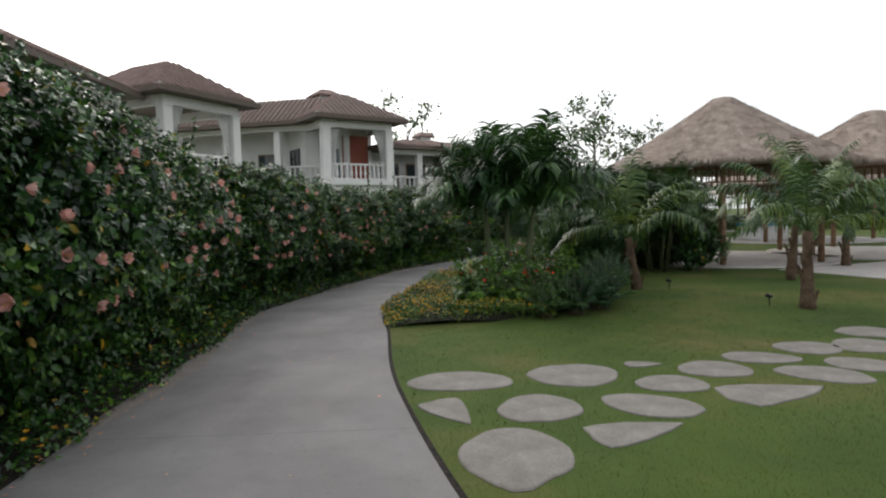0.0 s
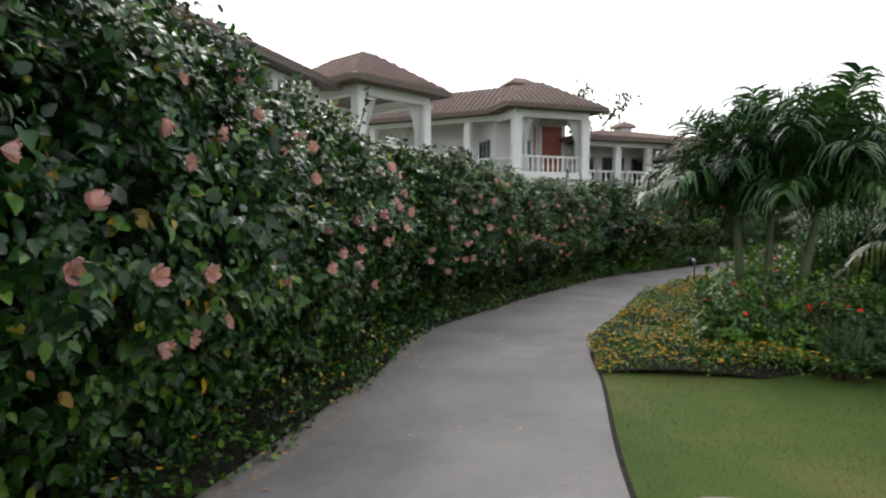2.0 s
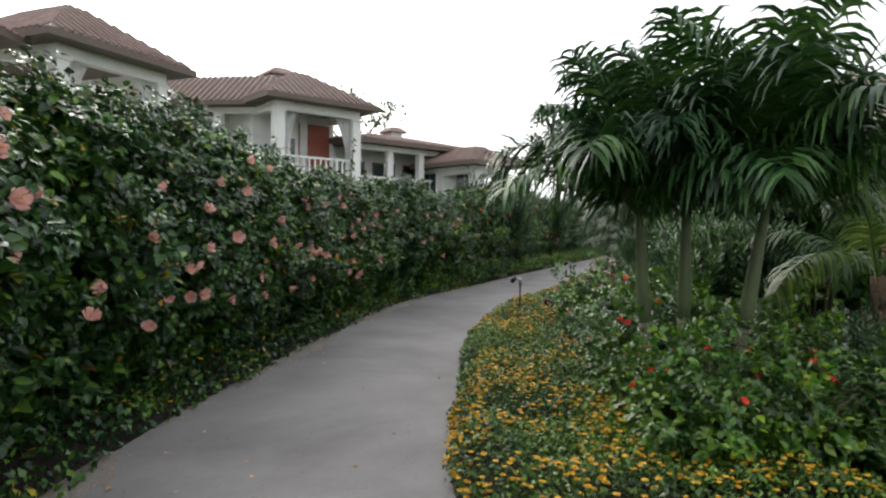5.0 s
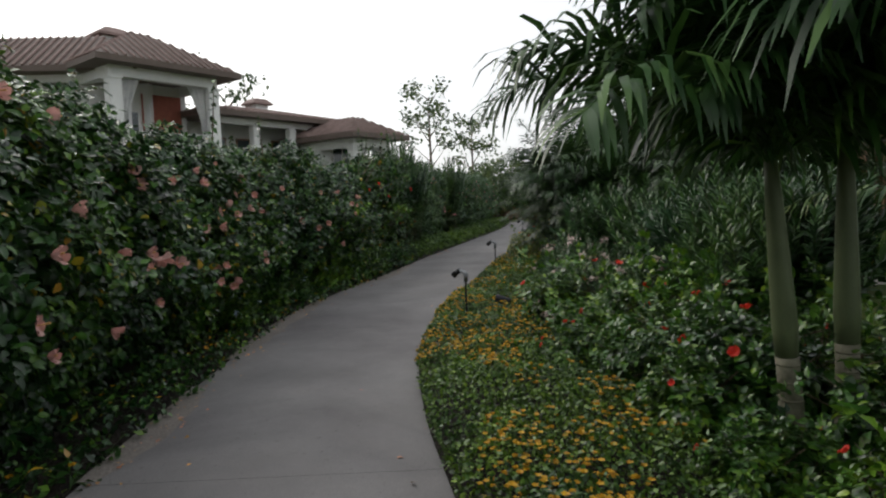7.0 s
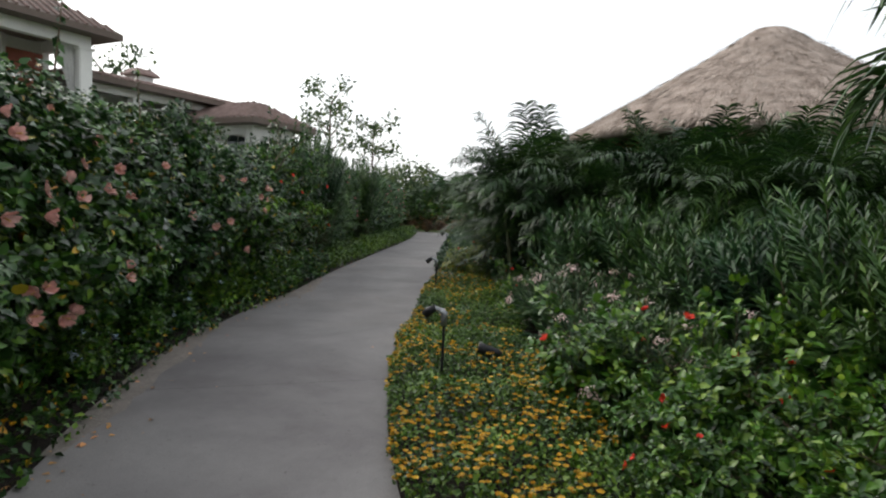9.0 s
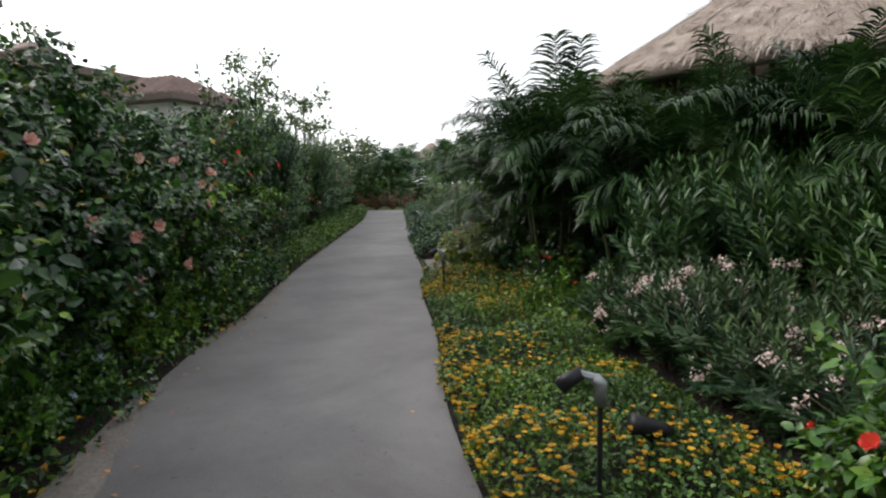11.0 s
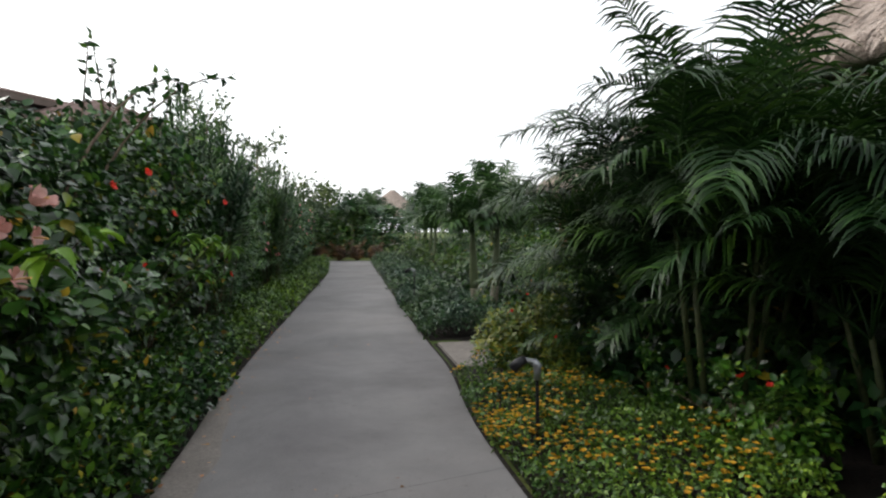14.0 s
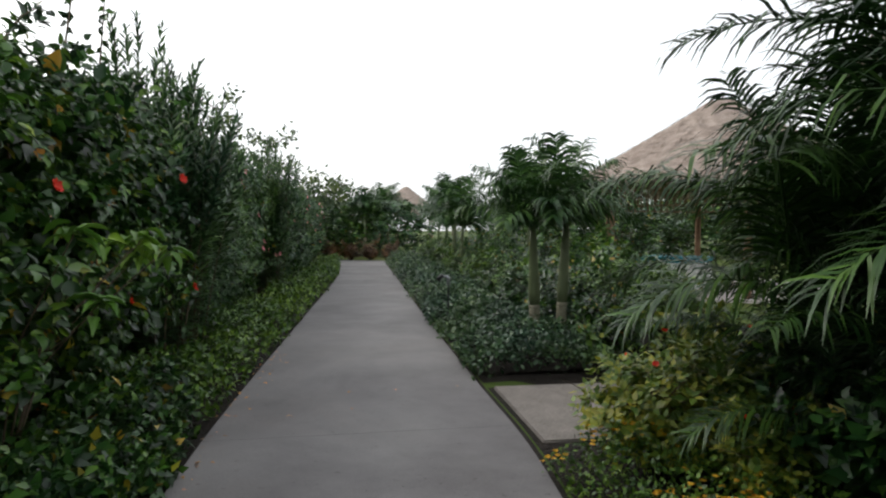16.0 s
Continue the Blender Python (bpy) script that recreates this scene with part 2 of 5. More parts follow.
# ---- mesh helpers ----
def np_mesh(name, verts, quads=None, tris=None):
    """A mesh from arrays of vertices, quads and triangles."""
    me = bpy.data.meshes.new(name)
    q = np.zeros((0, 4), int) if quads is None else np.asarray(quads, int).reshape(-1, 4)
    r = np.zeros((0, 3), int) if tris is None else np.asarray(tris, int).reshape(-1, 3)
    me.vertices.add(len(verts))
    me.vertices.foreach_set("co", np.asarray(verts, np.float32).ravel())
    me.loops.add(q.size + r.size)
    me.loops.foreach_set("vertex_index", np.concatenate([q.ravel(), r.ravel()]).astype(np.int32))
    me.polygons.add(len(q) + len(r))
    starts = np.concatenate([np.arange(len(q)) * 4, q.size + np.arange(len(r)) * 3])
    me.polygons.foreach_set("loop_start", starts.astype(np.int32))
    me.update(calc_edges=True)
    me.validate()
    return me


def part(name, geo, mat, parent=None, label="", smooth=False, m=None):
    """Links a bmesh or a mesh as one object, under a thing or a part if one is given."""
    if isinstance(geo, bmesh.types.BMesh):
        me = bpy.data.meshes.new(name)
        geo.to_mesh(me)
        geo.free()
    else:
        me = geo
    if mat and not me.materials:
        me.materials.append(mat)
    if smooth:
        me.polygons.foreach_set("use_smooth", [True] * len(me.polygons))
    ob = new(name, me)
    if mat and me.materials[0] is not mat:
        ob.material_slots[0].link = "OBJECT"
        ob.material_slots[0].material = mat
    if parent:
        ob.parent = parent
    if m is not None:
        ob.matrix_basis = m
    if label:
        tagged(ob, label)
    return ob


def box(bm, x0, y0, z0, x1, y1, z1, bevel=0.0):
    """A box between two corners, added to bm."""
    r = bmesh.ops.create_cube(bm, size=1, matrix=Matrix.Translation(((x0 + x1) / 2, (y0 + y1) / 2, (z0 + z1) / 2)) @ Matrix.Diagonal((abs(x1 - x0), abs(y1 - y0), abs(z1 - z0), 1)))
    if bevel:
        es = list({e for v in r["verts"] for e in v.link_edges})
        bmesh.ops.bevel(bm, geom=es, offset=bevel, segments=2, affect="EDGES")
    return bm


def boxed(*a, **k):
    return box(bmesh.new(), *a, **k)


def tube(points, radii, sides=8):
    """A tapered tube along points, closed at both ends."""
    pts = [Vector(p) for p in points]
    bm = bmesh.new()
    rings = []
    for i, p in enumerate(pts):
        d = (pts[min(i + 1, len(pts) - 1)] - pts[max(i - 1, 0)]).normalized()
        q = d.to_track_quat("Z", "Y")
        rings.append([bm.verts.new(p + q @ Vector((math.cos(a) * radii[i], math.sin(a) * radii[i], 0))) for a in [2 * math.pi * k / sides for k in range(sides)]])
    for a, b in zip(rings, rings[1:]):
        for k in range(sides):
            bm.faces.new((a[k], a[(k + 1) % sides], b[(k + 1) % sides], b[k]))
    bm.faces.new(rings[0][::-1])
    bm.faces.new(rings[-1])
    return bm


def join(bms):
    out = bmesh.new()
    for b in bms:
        me = bpy.data.meshes.new("tmp")
        b.to_mesh(me)
        b.free()
        out.from_mesh(me)
        bpy.data.meshes.remove(me)
    return out


LEAF = np.array([(0, 0, 0), (0.3, 0.38, 0.07), (0, 1, -0.12), (0, 0.45, 0.0), (-0.3, 0.38, 0.07)])
BROAD = np.array([(0, 0, 0), (0.2, 0.1, 0.05), (0.34, 0.36, 0.08), (0.2, 0.74, 0.0), (0, 1, -0.2), (0, 0.42, -0.01), (-0.2, 0.1, 0.05), (-0.34, 0.36, 0.08), (-0.2, 0.74, 0.0)])
BROADQ = np.array([(0, 1, 2, 5), (5, 2, 3, 4), (0, 5, 7, 6), (5, 4, 8, 7)])
LANCE = np.array([(0, 0, 0), (0.1, 0.45, 0.02), (0, 1, -0.1), (0, 0.5, 0.0), (-0.1, 0.45, 0.02)])
LEAFQ = np.array([(0, 1, 2, 3), (0, 3, 2, 4)])


def frames_from(direction, normal):
    """Rotations whose y runs along direction and whose z is near normal."""
    y = direction / (np.linalg.norm(direction, axis=1, keepdims=True) + 1e-9)
    x = np.cross(y, normal)
    x /= np.linalg.norm(x, axis=1, keepdims=True) + 1e-9
    z = np.cross(x, y)
    return np.stack([x, y, z], axis=2)


def leaves(name, pos, direction, normal, size, template=LEAF, quads=LEAFQ):
    """Many leaves in one mesh."""
    rot = frames_from(direction, normal)
    v = np.einsum("nij,kj->nki", rot, template) * size[:, None, None] + pos[:, None, :]
    k = len(template)
    quads = BROADQ if k == len(BROAD) else quads
    q = (quads[None] + (np.arange(len(pos)) * k)[:, None, None]).reshape(-1, 4)
    return np_mesh(name, v.reshape(-1, 3), q)


def rosettes(rng, centre, axis, per, leaf, spread, droop=0.25, flat=0.75):
    """Leaves in whorls round the shoots that end at centre and point along axis."""
    n = len(centre)
    ax = axis / (np.linalg.norm(axis, axis=1, keepdims=True) + 1e-9)
    c, a = np.repeat(centre, per, axis=0), np.repeat(ax, per, axis=0)
    side = rng.normal(size=c.shape)
    side -= a * (side * a).sum(1, keepdims=True)
    side /= np.linalg.norm(side, axis=1, keepdims=True) + 1e-9
    up = rng.random((len(c), 1))
    pos = c - a * spread * (1 - up) * 1.6 + side * spread * 0.25 + rng.normal(size=c.shape) * spread * 0.3
    d = side * flat + a * (0.1 + 0.75 * up) - np.array([0, 0, droop]) + rng.normal(size=c.shape) * 0.15
    nrm = a * 0.8 + np.array([0, 0, 0.4]) + rng.normal(size=c.shape) * 0.25
    size = leaf * (0.5 + 0.6 * rng.random(len(c))) * (1.05 - 0.35 * up[:, 0])
    return pos, d, nrm, size


def lumps(p, rng, n=9, amp=0.16):
    """Smooth uneven swelling over directions p."""
    out = np.zeros(len(p))
    for _ in range(n):
        d = rng.normal(size=3)
        d /= np.linalg.norm(d)
        out += amp * np.exp(-6 * (1 - p @ d)) * rng.choice([-1, 1.2])
    return out


def bush_leaves(name, rng, n, ext, leaf, template=LEAF, shell=0.35, low=0.0, square=2.6, droop=0.2, sprigs=6):
    """Foliage of a shrub of half-width ext x, y and height z, thickest at its outside, with gaps and sprigs."""
    d = rng.normal(size=(n, 3))
    d[:, 2] = np.abs(d[:, 2]) * 1.15 - 0.35 * rng.random(n)
    d /= np.linalg.norm(d, axis=1, keepdims=True)
    sup = (np.abs(d) ** square).sum(1) ** (-1 / square)
    rad = sup * (1 + lumps(d, rng)) * (1 - shell * np.abs(rng.normal(size=n)) * 0.6)
    rad *= np.where(rng.random(n) < 0.12, 1.06 + 0.1 * rng.random(n), 1)
    p = d * np.clip(rad, 0.15, 1.5)[:, None] * np.array([ext[0], ext[1], ext[2] * 0.62])
    p[:, 2] += ext[2] * 0.4
    keep = p[:, 2] > low + 0.03
    p, d = p[keep], d[keep]
    k = int(len(p) * 0.05)
    for i in range(sprigs):
        a = rng.random() * 6.28
        base = np.array([math.cos(a) * ext[0] * 0.6, math.sin(a) * ext[1] * 0.6, ext[2] * 0.9])
        tip = base + np.array([math.cos(a) * 0.15, math.sin(a) * 0.15, 0.2 + 0.35 * rng.random()])
        u = rng.random(k // sprigs + 8)[:, None]
        p = np.concatenate([p, base + (tip - base) * u + rng.normal(size=(len(u), 3)) * 0.035])
        d = np.concatenate([d, rng.normal(size=(len(u), 3)) + np.array([0, 0, 0.6])])
    per = 11 if template is LANCE else 9
    k = max(20, len(p) // per)
    pick = rng.permutation(len(p))[:k]
    pos, dr, nrm, size = rosettes(rng, p[pick], d[pick] * 0.8 + np.array([0, 0, 0.55]), per, leaf, leaf * 0.55, droop)
    nc = n // 3
    u = rng.normal(size=(nc, 3))
    u /= np.linalg.norm(u, axis=1, keepdims=True)
    u *= (rng.random(nc) ** 0.4 * 0.68)[:, None]
    pos = np.concatenate([pos, u * np.array([ext[0], ext[1], ext[2] * 0.55]) + np.array([0, 0, ext[2] * 0.4])])
    dr = np.concatenate([dr, rng.normal(size=(nc, 3))])
    nrm = np.concatenate([nrm, rng.normal(size=(nc, 3))])
    size = np.concatenate([size, np.full(nc, leaf * 1.25)])
    keep = pos[:, 2] > 0.03
    return leaves(name, pos[keep], dr[keep], nrm[keep], size[keep], template)


def hedge_width(z, foot=0.4, top=0.4):
    """Half-width of a hedge at a height, both as shares: drawn in at its foot, fullest below its middle, sloping back above."""
    return np.interp(z, [0, 0.14, 0.3, 0.42, 0.6, 0.82, 1.0], [foot, foot + 0.05, 0.84, 1.0, 0.9, 0.5 + 0.5 * top, top])


def hedge_leaves(name, rng, n, half, depth, height, leaf, template=LEAF, sprig=9, foot=0.4, top=0.4, gaps=-0.18):
    """Foliage of one length of hedge: whorled shoots over a lumpy skin with holes in it, and a dark inner mass."""
    p = np.stack([rng.uniform(-half, half, n), rng.uniform(-1, 1, n), rng.random(n) ** 0.85], axis=1)
    face = rng.random(n)
    s = np.sign(p[:, 1])
    skin = 1 - np.abs(rng.normal(size=n)) * 0.13
    p[:, 1] = np.where(face < 0.74, s * skin, p[:, 1])
    p[:, 2] = np.where(face > 0.86, skin, p[:, 2])
    w = depth * hedge_width(p[:, 2], foot, top)
    off = rng.uniform(0, 50)
    bulge = np.array([noise.noise((a * 2.1 + off, b * 1.3, c * 4.5 + 9)) + 0.6 * noise.noise((a * 5.2 + off, b * 3, c * 12.0)) for a, b, c in p])
    y = p[:, 1] * w * (1 + 0.26 * bulge) + 0.14 * s * bulge
    z = 0.06 + p[:, 2] * height * (1 + 0.09 * np.array([noise.noise((a * 2.3 + off, b * 1.5, 0)) for a, b in p[:, :2]]))
    q = np.stack([p[:, 0], y, z], axis=1)
    out = np.stack([rng.normal(size=n) * 0.3, p[:, 1], (p[:, 2] - 0.5) * 1.3], axis=1)
    hole = np.array([noise.noise((a * 2.7 + off, b * 2.7, c * 2.7)) + 0.5 * noise.noise((a * 6.5, b * 6.5, c * 6.5 + off)) for a, b, c in q])
    q, out = q[hole > gaps], out[hole > gaps]
    for i in range(sprig):
        base = np.array([rng.uniform(-half, half), rng.uniform(-0.8, 0.8) * depth * top, height * 0.9])
        tip = base + np.array([rng.normal() * 0.15, rng.normal() * 0.15, 0.1 + 0.4 * rng.random() ** 2])
        u = rng.random(14)[:, None]
        q = np.concatenate([q, base + (tip - base) * u + rng.normal(size=(14, 3)) * 0.025])
        out = np.concatenate([out, rng.normal(size=(14, 3)) + np.array([0, 0, 0.5])])
    for i in range(22):
        sd = 1 if i % 2 else -1
        zz = rng.uniform(0.25, 0.95)
        base = np.array([rng.uniform(-half, half), sd * depth * hedge_width(zz, foot, top) * 0.92, height * zz])
        tip = base + np.array([rng.normal() * 0.15, sd * (0.08 + 0.17 * rng.random()), rng.uniform(-0.05, 0.25)])
        u = rng.random(16)[:, None]
        q = np.concatenate([q, base + (tip - base) * u + rng.normal(size=(16, 3)) * 0.03])
        out = np.concatenate([out, rng.normal(size=(16, 3)) + np.array([0, sd, 0.3])])
    per = 11 if template is LANCE else 9
    k = len(q) * 4 // 5 // per
    pick = rng.permutation(len(q))[:k]
    pos, dr, nrm, size = rosettes(rng, q[pick], out[pick] + np.array([0, 0, 0.35]) + rng.normal(size=(k, 3)) * 0.25, per, leaf, leaf * 0.62, 0.4)
    rest = rng.permutation(len(q))[: len(q) // 6]
    pos = np.concatenate([pos, q[rest] * np.array([1, 0.72, 0.93])])
    dr = np.concatenate([dr, out[rest] * 0.6 + rng.normal(size=(len(rest), 3)) * 0.7 - np.array([0, 0, 0.4])])
    nrm = np.concatenate([nrm, out[rest] + rng.normal(size=(len(rest), 3)) * 0.5 + np.array([0, 0, 0.5])])
    size = np.concatenate([size, leaf * (0.6 + 0.6 * rng.random(len(rest)))])
    nc = n * 2 // 7
    cz = rng.random(nc) * 0.9
    cw = depth * 0.62 * hedge_width(cz, foot, top)
    pos = np.concatenate([pos, np.stack([rng.uniform(-half, half, nc), rng.uniform(-1, 1, nc) * cw, 0.05 + cz * height], axis=1)])
    dr = np.concatenate([dr, rng.normal(size=(nc, 3)) - np.array([0, 0, 0.4])])
    nrm = np.concatenate([nrm, rng.normal(size=(nc, 3))])
    size = np.concatenate([size, np.full(nc, 0.15)])
    keep = pos[:, 2] > 0.06 + 0.1 * rng.random(len(pos))
    return leaves(name, pos[keep], dr[keep], nrm[keep], size[keep], template)


def stems(rng, n, ext, r=0.014, spread=0.7):
    """Branching stems that rise from the base of a shrub."""
    out = []
    for _ in range(n):
        a, k = rng.random() * 6.28, spread * (0.4 + 0.6 * rng.random())
        tip = Vector((math.cos(a) * ext[0] * k, math.sin(a) * ext[1] * k, ext[2] * (0.6 + 0.3 * rng.random())))
        base = Vector((math.cos(a) * 0.08, math.sin(a) * 0.08, -0.03))
        mid = base.lerp(tip, 0.5) + Vector((rng.normal() * 0.06, rng.normal() * 0.06, 0.1))
        out.append(tube([base, base.lerp(mid, 0.5), mid, tip], [r, r * 0.85, r * 0.65, r * 0.3], 5))
        tw = mid + Vector((rng.normal() * 0.25, rng.normal() * 0.25, 0.25))
        out.append(tube([mid, tw], [r * 0.5, r * 0.2], 4))
    return join(out)


def petals(name, n, r, cup=0.25, wide=0.55, ruffle=0.05):
    """An open flower of n broad ruffled petals, facing +z."""
    v, q = [], []
    rows = ((0.05, 0.08, 0.0), (0.42, 0.6, 0.25), (0.78, 1.0, 0.75), (1.0, 0.8, 1.0), (1.08, 0.35, 0.85))
    for i in range(n):
        a = 2 * math.pi * i / n
        o = len(v)
        for j, (rr, ww, zz) in enumerate(rows):
            for s in (-1, -0.4, 0.4, 1):
                x, y = rr * r * (1 - 0.08 * s * s), s * ww * wide * r * 0.62
                z = (cup * zz + ruffle * (s * 0.9 + 0.8 * math.sin(s * 5 + i * 2 + j)) * rr) * r
                v.append((x * math.cos(a) - y * math.sin(a), x * math.sin(a) + y * math.cos(a), z))
        for j in range(len(rows) - 1):
            for c in range(3):
                b = o + j * 4 + c
                q.append((b, b + 1, b + 5, b + 4))
    return np_mesh(name, v, q)


HIB_FLOWER = petals("hibiscus_flower", 5, 0.05, 0.4, 1.0, 0.09)
HIB_SIDE = petals("hibiscus_flower_half_closed", 5, 0.05, 1.25, 0.8, 0.12)
RED_FLOWER = petals("red_flower", 5, 0.042, 0.7, 0.95, 0.12)
STAMEN_MESH = bpy.data.meshes.new("stamen")
_b = tube([(0, 0, 0), (0, 0.004, 0.03), (0, 0.012, 0.06)], [0.003, 0.0035, 0.006], 5)
_b.to_mesh(STAMEN_MESH)
_b.free()
for me_, ma_ in ((HIB_FLOWER, PEACH), (HIB_SIDE, PEACH), (RED_FLOWER, RED), (STAMEN_MESH, STAMEN)):
    me_.materials.append(ma_)


def facing(p, n, spin=0.0, s=1.0):
    """A pose at p whose z looks along n."""
    q = Vector(n).normalized().to_track_quat("Z", "Y")
    return Matrix.LocRotScale(Vector(p), q @ Euler((0, 0, spin)).to_quaternion(), (s, s, s))


def thing(name, m, label, category, group="", kind=""):
    ob = new(name)
    ob.empty_display_size = 0.1
    ob.matrix_basis = m
    return tagged(ob, label, category, group, kind)


# ---- plan of the path: pairs of left and right edge, from behind the start to the far crossing ----
EDGES = [
    (-2.2, -7, 1.9, -7), (-2.3, -3, 1.5, -3), (-2.45, 0, 0.95, 0.3), (-2.6, 3.0, 0.12, 3.2), (-2.72, 5.0, -0.3, 5.0),
    (-2.75, 6.4, -0.52, 6.3), (-2.85, 8.0, -0.69, 8.1), (-3.03, 9.3, -0.85, 9.3), (-2.93, 10.4, -0.78, 10.3), (-2.6, 11.9, -0.6, 11.4),
    (-2.2, 13.4, -0.37, 12.9), (-1.83, 14.8, 0.05, 14.5), (-1.17, 16.95, 0.95, 16.6), (-0.12, 19.15, 2.05, 18.5), (1.0, 20.9, 3.1, 20.5),
    (2.08, 23.0, 4.1, 22.1), (3.1, 24.8, 4.95, 23.7), (5.1, 28.2, 6.95, 27.4), (9.6, 35.9, 11.1, 34.9), (12.9, 42.2, 14.5, 41.1),
]


def smooth_edges(per=8):
    e = np.array(EDGES)
    out = []
    for i in range(len(e) - 1):
        p0, p1, p2, p3 = e[max(i - 1, 0)], e[i], e[i + 1], e[min(i + 2, len(e) - 1)]
        for k in range(per):
            u = k / per
            out.append(0.5 * (2 * p1 + (p2 - p0) * u + (2 * p0 - 5 * p1 + 4 * p2 - p3) * u * u + (3 * p1 - p0 - 3 * p2 + p3) * u ** 3))
    out.append(e[-1])
    return np.array(out)


TRACK = smooth_edges()
LEFT, RIGHT = TRACK[:, :2], TRACK[:, 2:]


def along(line, y, off=0.0):
    """The point of an edge at that y, moved off metres to its left (minus: right), and the way on."""
    i = int(np.clip(np.searchsorted(line[:, 1], y), 1, len(line) - 1))
    a, b = line[i - 1], line[i]
    u = (y - a[1]) / (b[1] - a[1])
    d = (b - a) / np.linalg.norm(b - a)
    p = a + (b - a) * u + np.array([-d[1], d[0]]) * off
    return p, d


# ---- ground ----
bm = bmesh.new()
bmesh.ops.create_circle(bm, cap_ends=True, segments=48, radius=900)
tagged(part("ground", bm, LAWN), "mown green lawn with yellowed patches", "lawn", kind="structure")

path_ob = tagged(new("path"), "pale grey brushed concrete garden path with worn edges", "path", kind="structure")
joints = [0, 14, 29, 52, 75, 93, 109, 122, 134, 144, len(TRACK) - 1]
for a, b in zip(joints, joints[1:]):
    bm = bmesh.new()
    rows = []
    for i in range(a, b + 1):
        l, r = Vector((*LEFT[i], 0)), Vector((*RIGHT[i], 0))
        d = Vector((*(LEFT[min(i + 1, len(LEFT) - 1)] - LEFT[max(i - 1, 0)]), 0)).normalized()
        sh = d * (0.0016 if i == a else -0.0016 if i == b else 0)
        cols = [l.lerp(r, u) + sh for u in (0, 0.02, 0.25, 0.5, 0.75, 0.98, 1)]
        rows.append([bm.verts.new((c.x, c.y, -0.06 if k in (0, 6) else 0.02)) for k, c in enumerate(cols)])
        for k, v in enumerate(rows[-1]):
            if k in (0, 6):
                w = l.lerp(r, 0.004 if k == 0 else 0.996)
                v.co.x, v.co.y = w.x, w.y
    for p, q in zip(rows, rows[1:]):
        for k in range(6):
            bm.faces.new((p[k], p[k + 1], q[k + 1], q[k]))
    part("slab", bm, CONC, path_ob)
# dark bed under the joints
bm = bmesh.new()
rows = [[bm.verts.new((*LEFT[i], 0.006)), bm.verts.new((*RIGHT[i], 0.006))] for i in range(len(TRACK))]
for p, q in zip(rows, rows[1:]):
    bm.faces.new((p[0], p[1], q[1], q[0]))
part("joint_bed", bm, SOIL, path_ob)


def soil_strip(name, line, y0, y1, o0, o1, label, mat=SOIL, z=0.01, step=0.5, hump=0.05):
    bm = bmesh.new()
    ys = np.arange(y0, y1 + 0.01, step)
    rows = []
    for y in ys:
        far = o1(y) if callable(o1) else o1
        w = [along(line, y, o0 + (far - o0) * u)[0] for u in (0, 0.25, 0.5, 0.75, 1)]
        rows.append([bm.verts.new((*p, z + (hump * math.sin(u * math.pi)) + 0.012 * noise.noise((p[0] * 2, p[1] * 2, 0)))) for p, u in zip(w, (0, 0.25, 0.5, 0.75, 1))])
    for p, q in zip(rows, rows[1:]):
        for k in range(4):
            bm.faces.new((p[k], q[k], q[k + 1], p[k + 1]))
    bmesh.ops.recalc_face_normals(bm, faces=bm.faces)
    return tagged(part(name, bm, mat, smooth=True), label, "soil", kind="structure")


soil_strip("planting_bed", LEFT, -6.5, 41.5, 0.0, 3.2, "dark mulch soil under the hedge")
soil_strip("planting_bed", RIGHT, 8.5, 21.5, -0.02, lambda yy: -float(np.interp(yy, [8.5, 9.0, 9.6, 11, 13], [1.5, 2.3, 2.9, 3.4, 3.6])), "dark mulch soil of the flower bed")
soil_strip("planting_bed", RIGHT, 21.5, 24.4, -0.02, -4.5, "dark mulch soil beside the side path", hump=0.0, z=0.004)
soil_strip("planting_bed", RIGHT, 23.85, 41.0, -0.02, -4.5, "dark mulch soil under low shrubs")

# ---- hibiscus hedge ----
hrng = np.random.default_rng(5)
HEDGE_MESHES = []
for i in range(5):
    ext = (0.7, 0.8, 2.5)
    HEDGE_MESHES.append((hedge_leaves("foliage", hrng, 12500, 0.76, 1.08, 2.72, 0.1, BROAD, 12), stems(hrng, 22, ext, 0.014)))


def hibiscus(x, y, rz, kind, sz, flowers, rng, toward):
    ob = thing("hibiscus_shrub", pose(x, y, 0.0, 0, 0, rz) @ Matrix.Diagonal((1, 1, sz, 1)), "tall glossy green hibiscus shrub with peach flowers beside the path", "shrub", "hibiscus hedge along the path")
    f, s = HEDGE_MESHES[kind]
    part("foliage", f, HIB, ob)
    tagged(part("woody_base", s, BARK, ob), kind="stuff")
    inv = ob.matrix_basis.inverted()
    for _ in range(flowers):
        zz, u = 0.3 + 0.56 * rng.random(), rng.uniform(-0.62, 0.62)
        rr = 1.08 * float(hedge_width(zz)) + rng.uniform(0.0, 0.12)
        p = Vector((x + toward[0] * rr - toward[1] * u, y + toward[1] * rr + toward[0] * u, zz * 2.72 * sz))
        n = Vector((toward[0] + rng.normal() * 0.6, toward[1] + rng.normal() * 0.6, 0.1 + rng.normal() * 0.35))
        m = inv @ facing(p, n, rng.random() * 6, 0.75 + 0.35 * rng.random())
        fl = part("flower", HIB_FLOWER if rng.random() < 0.3 else HIB_SIDE, None, ob, "peach-pink hibiscus flower", m=m)
        part("stamen", STAMEN_MESH, None, fl)


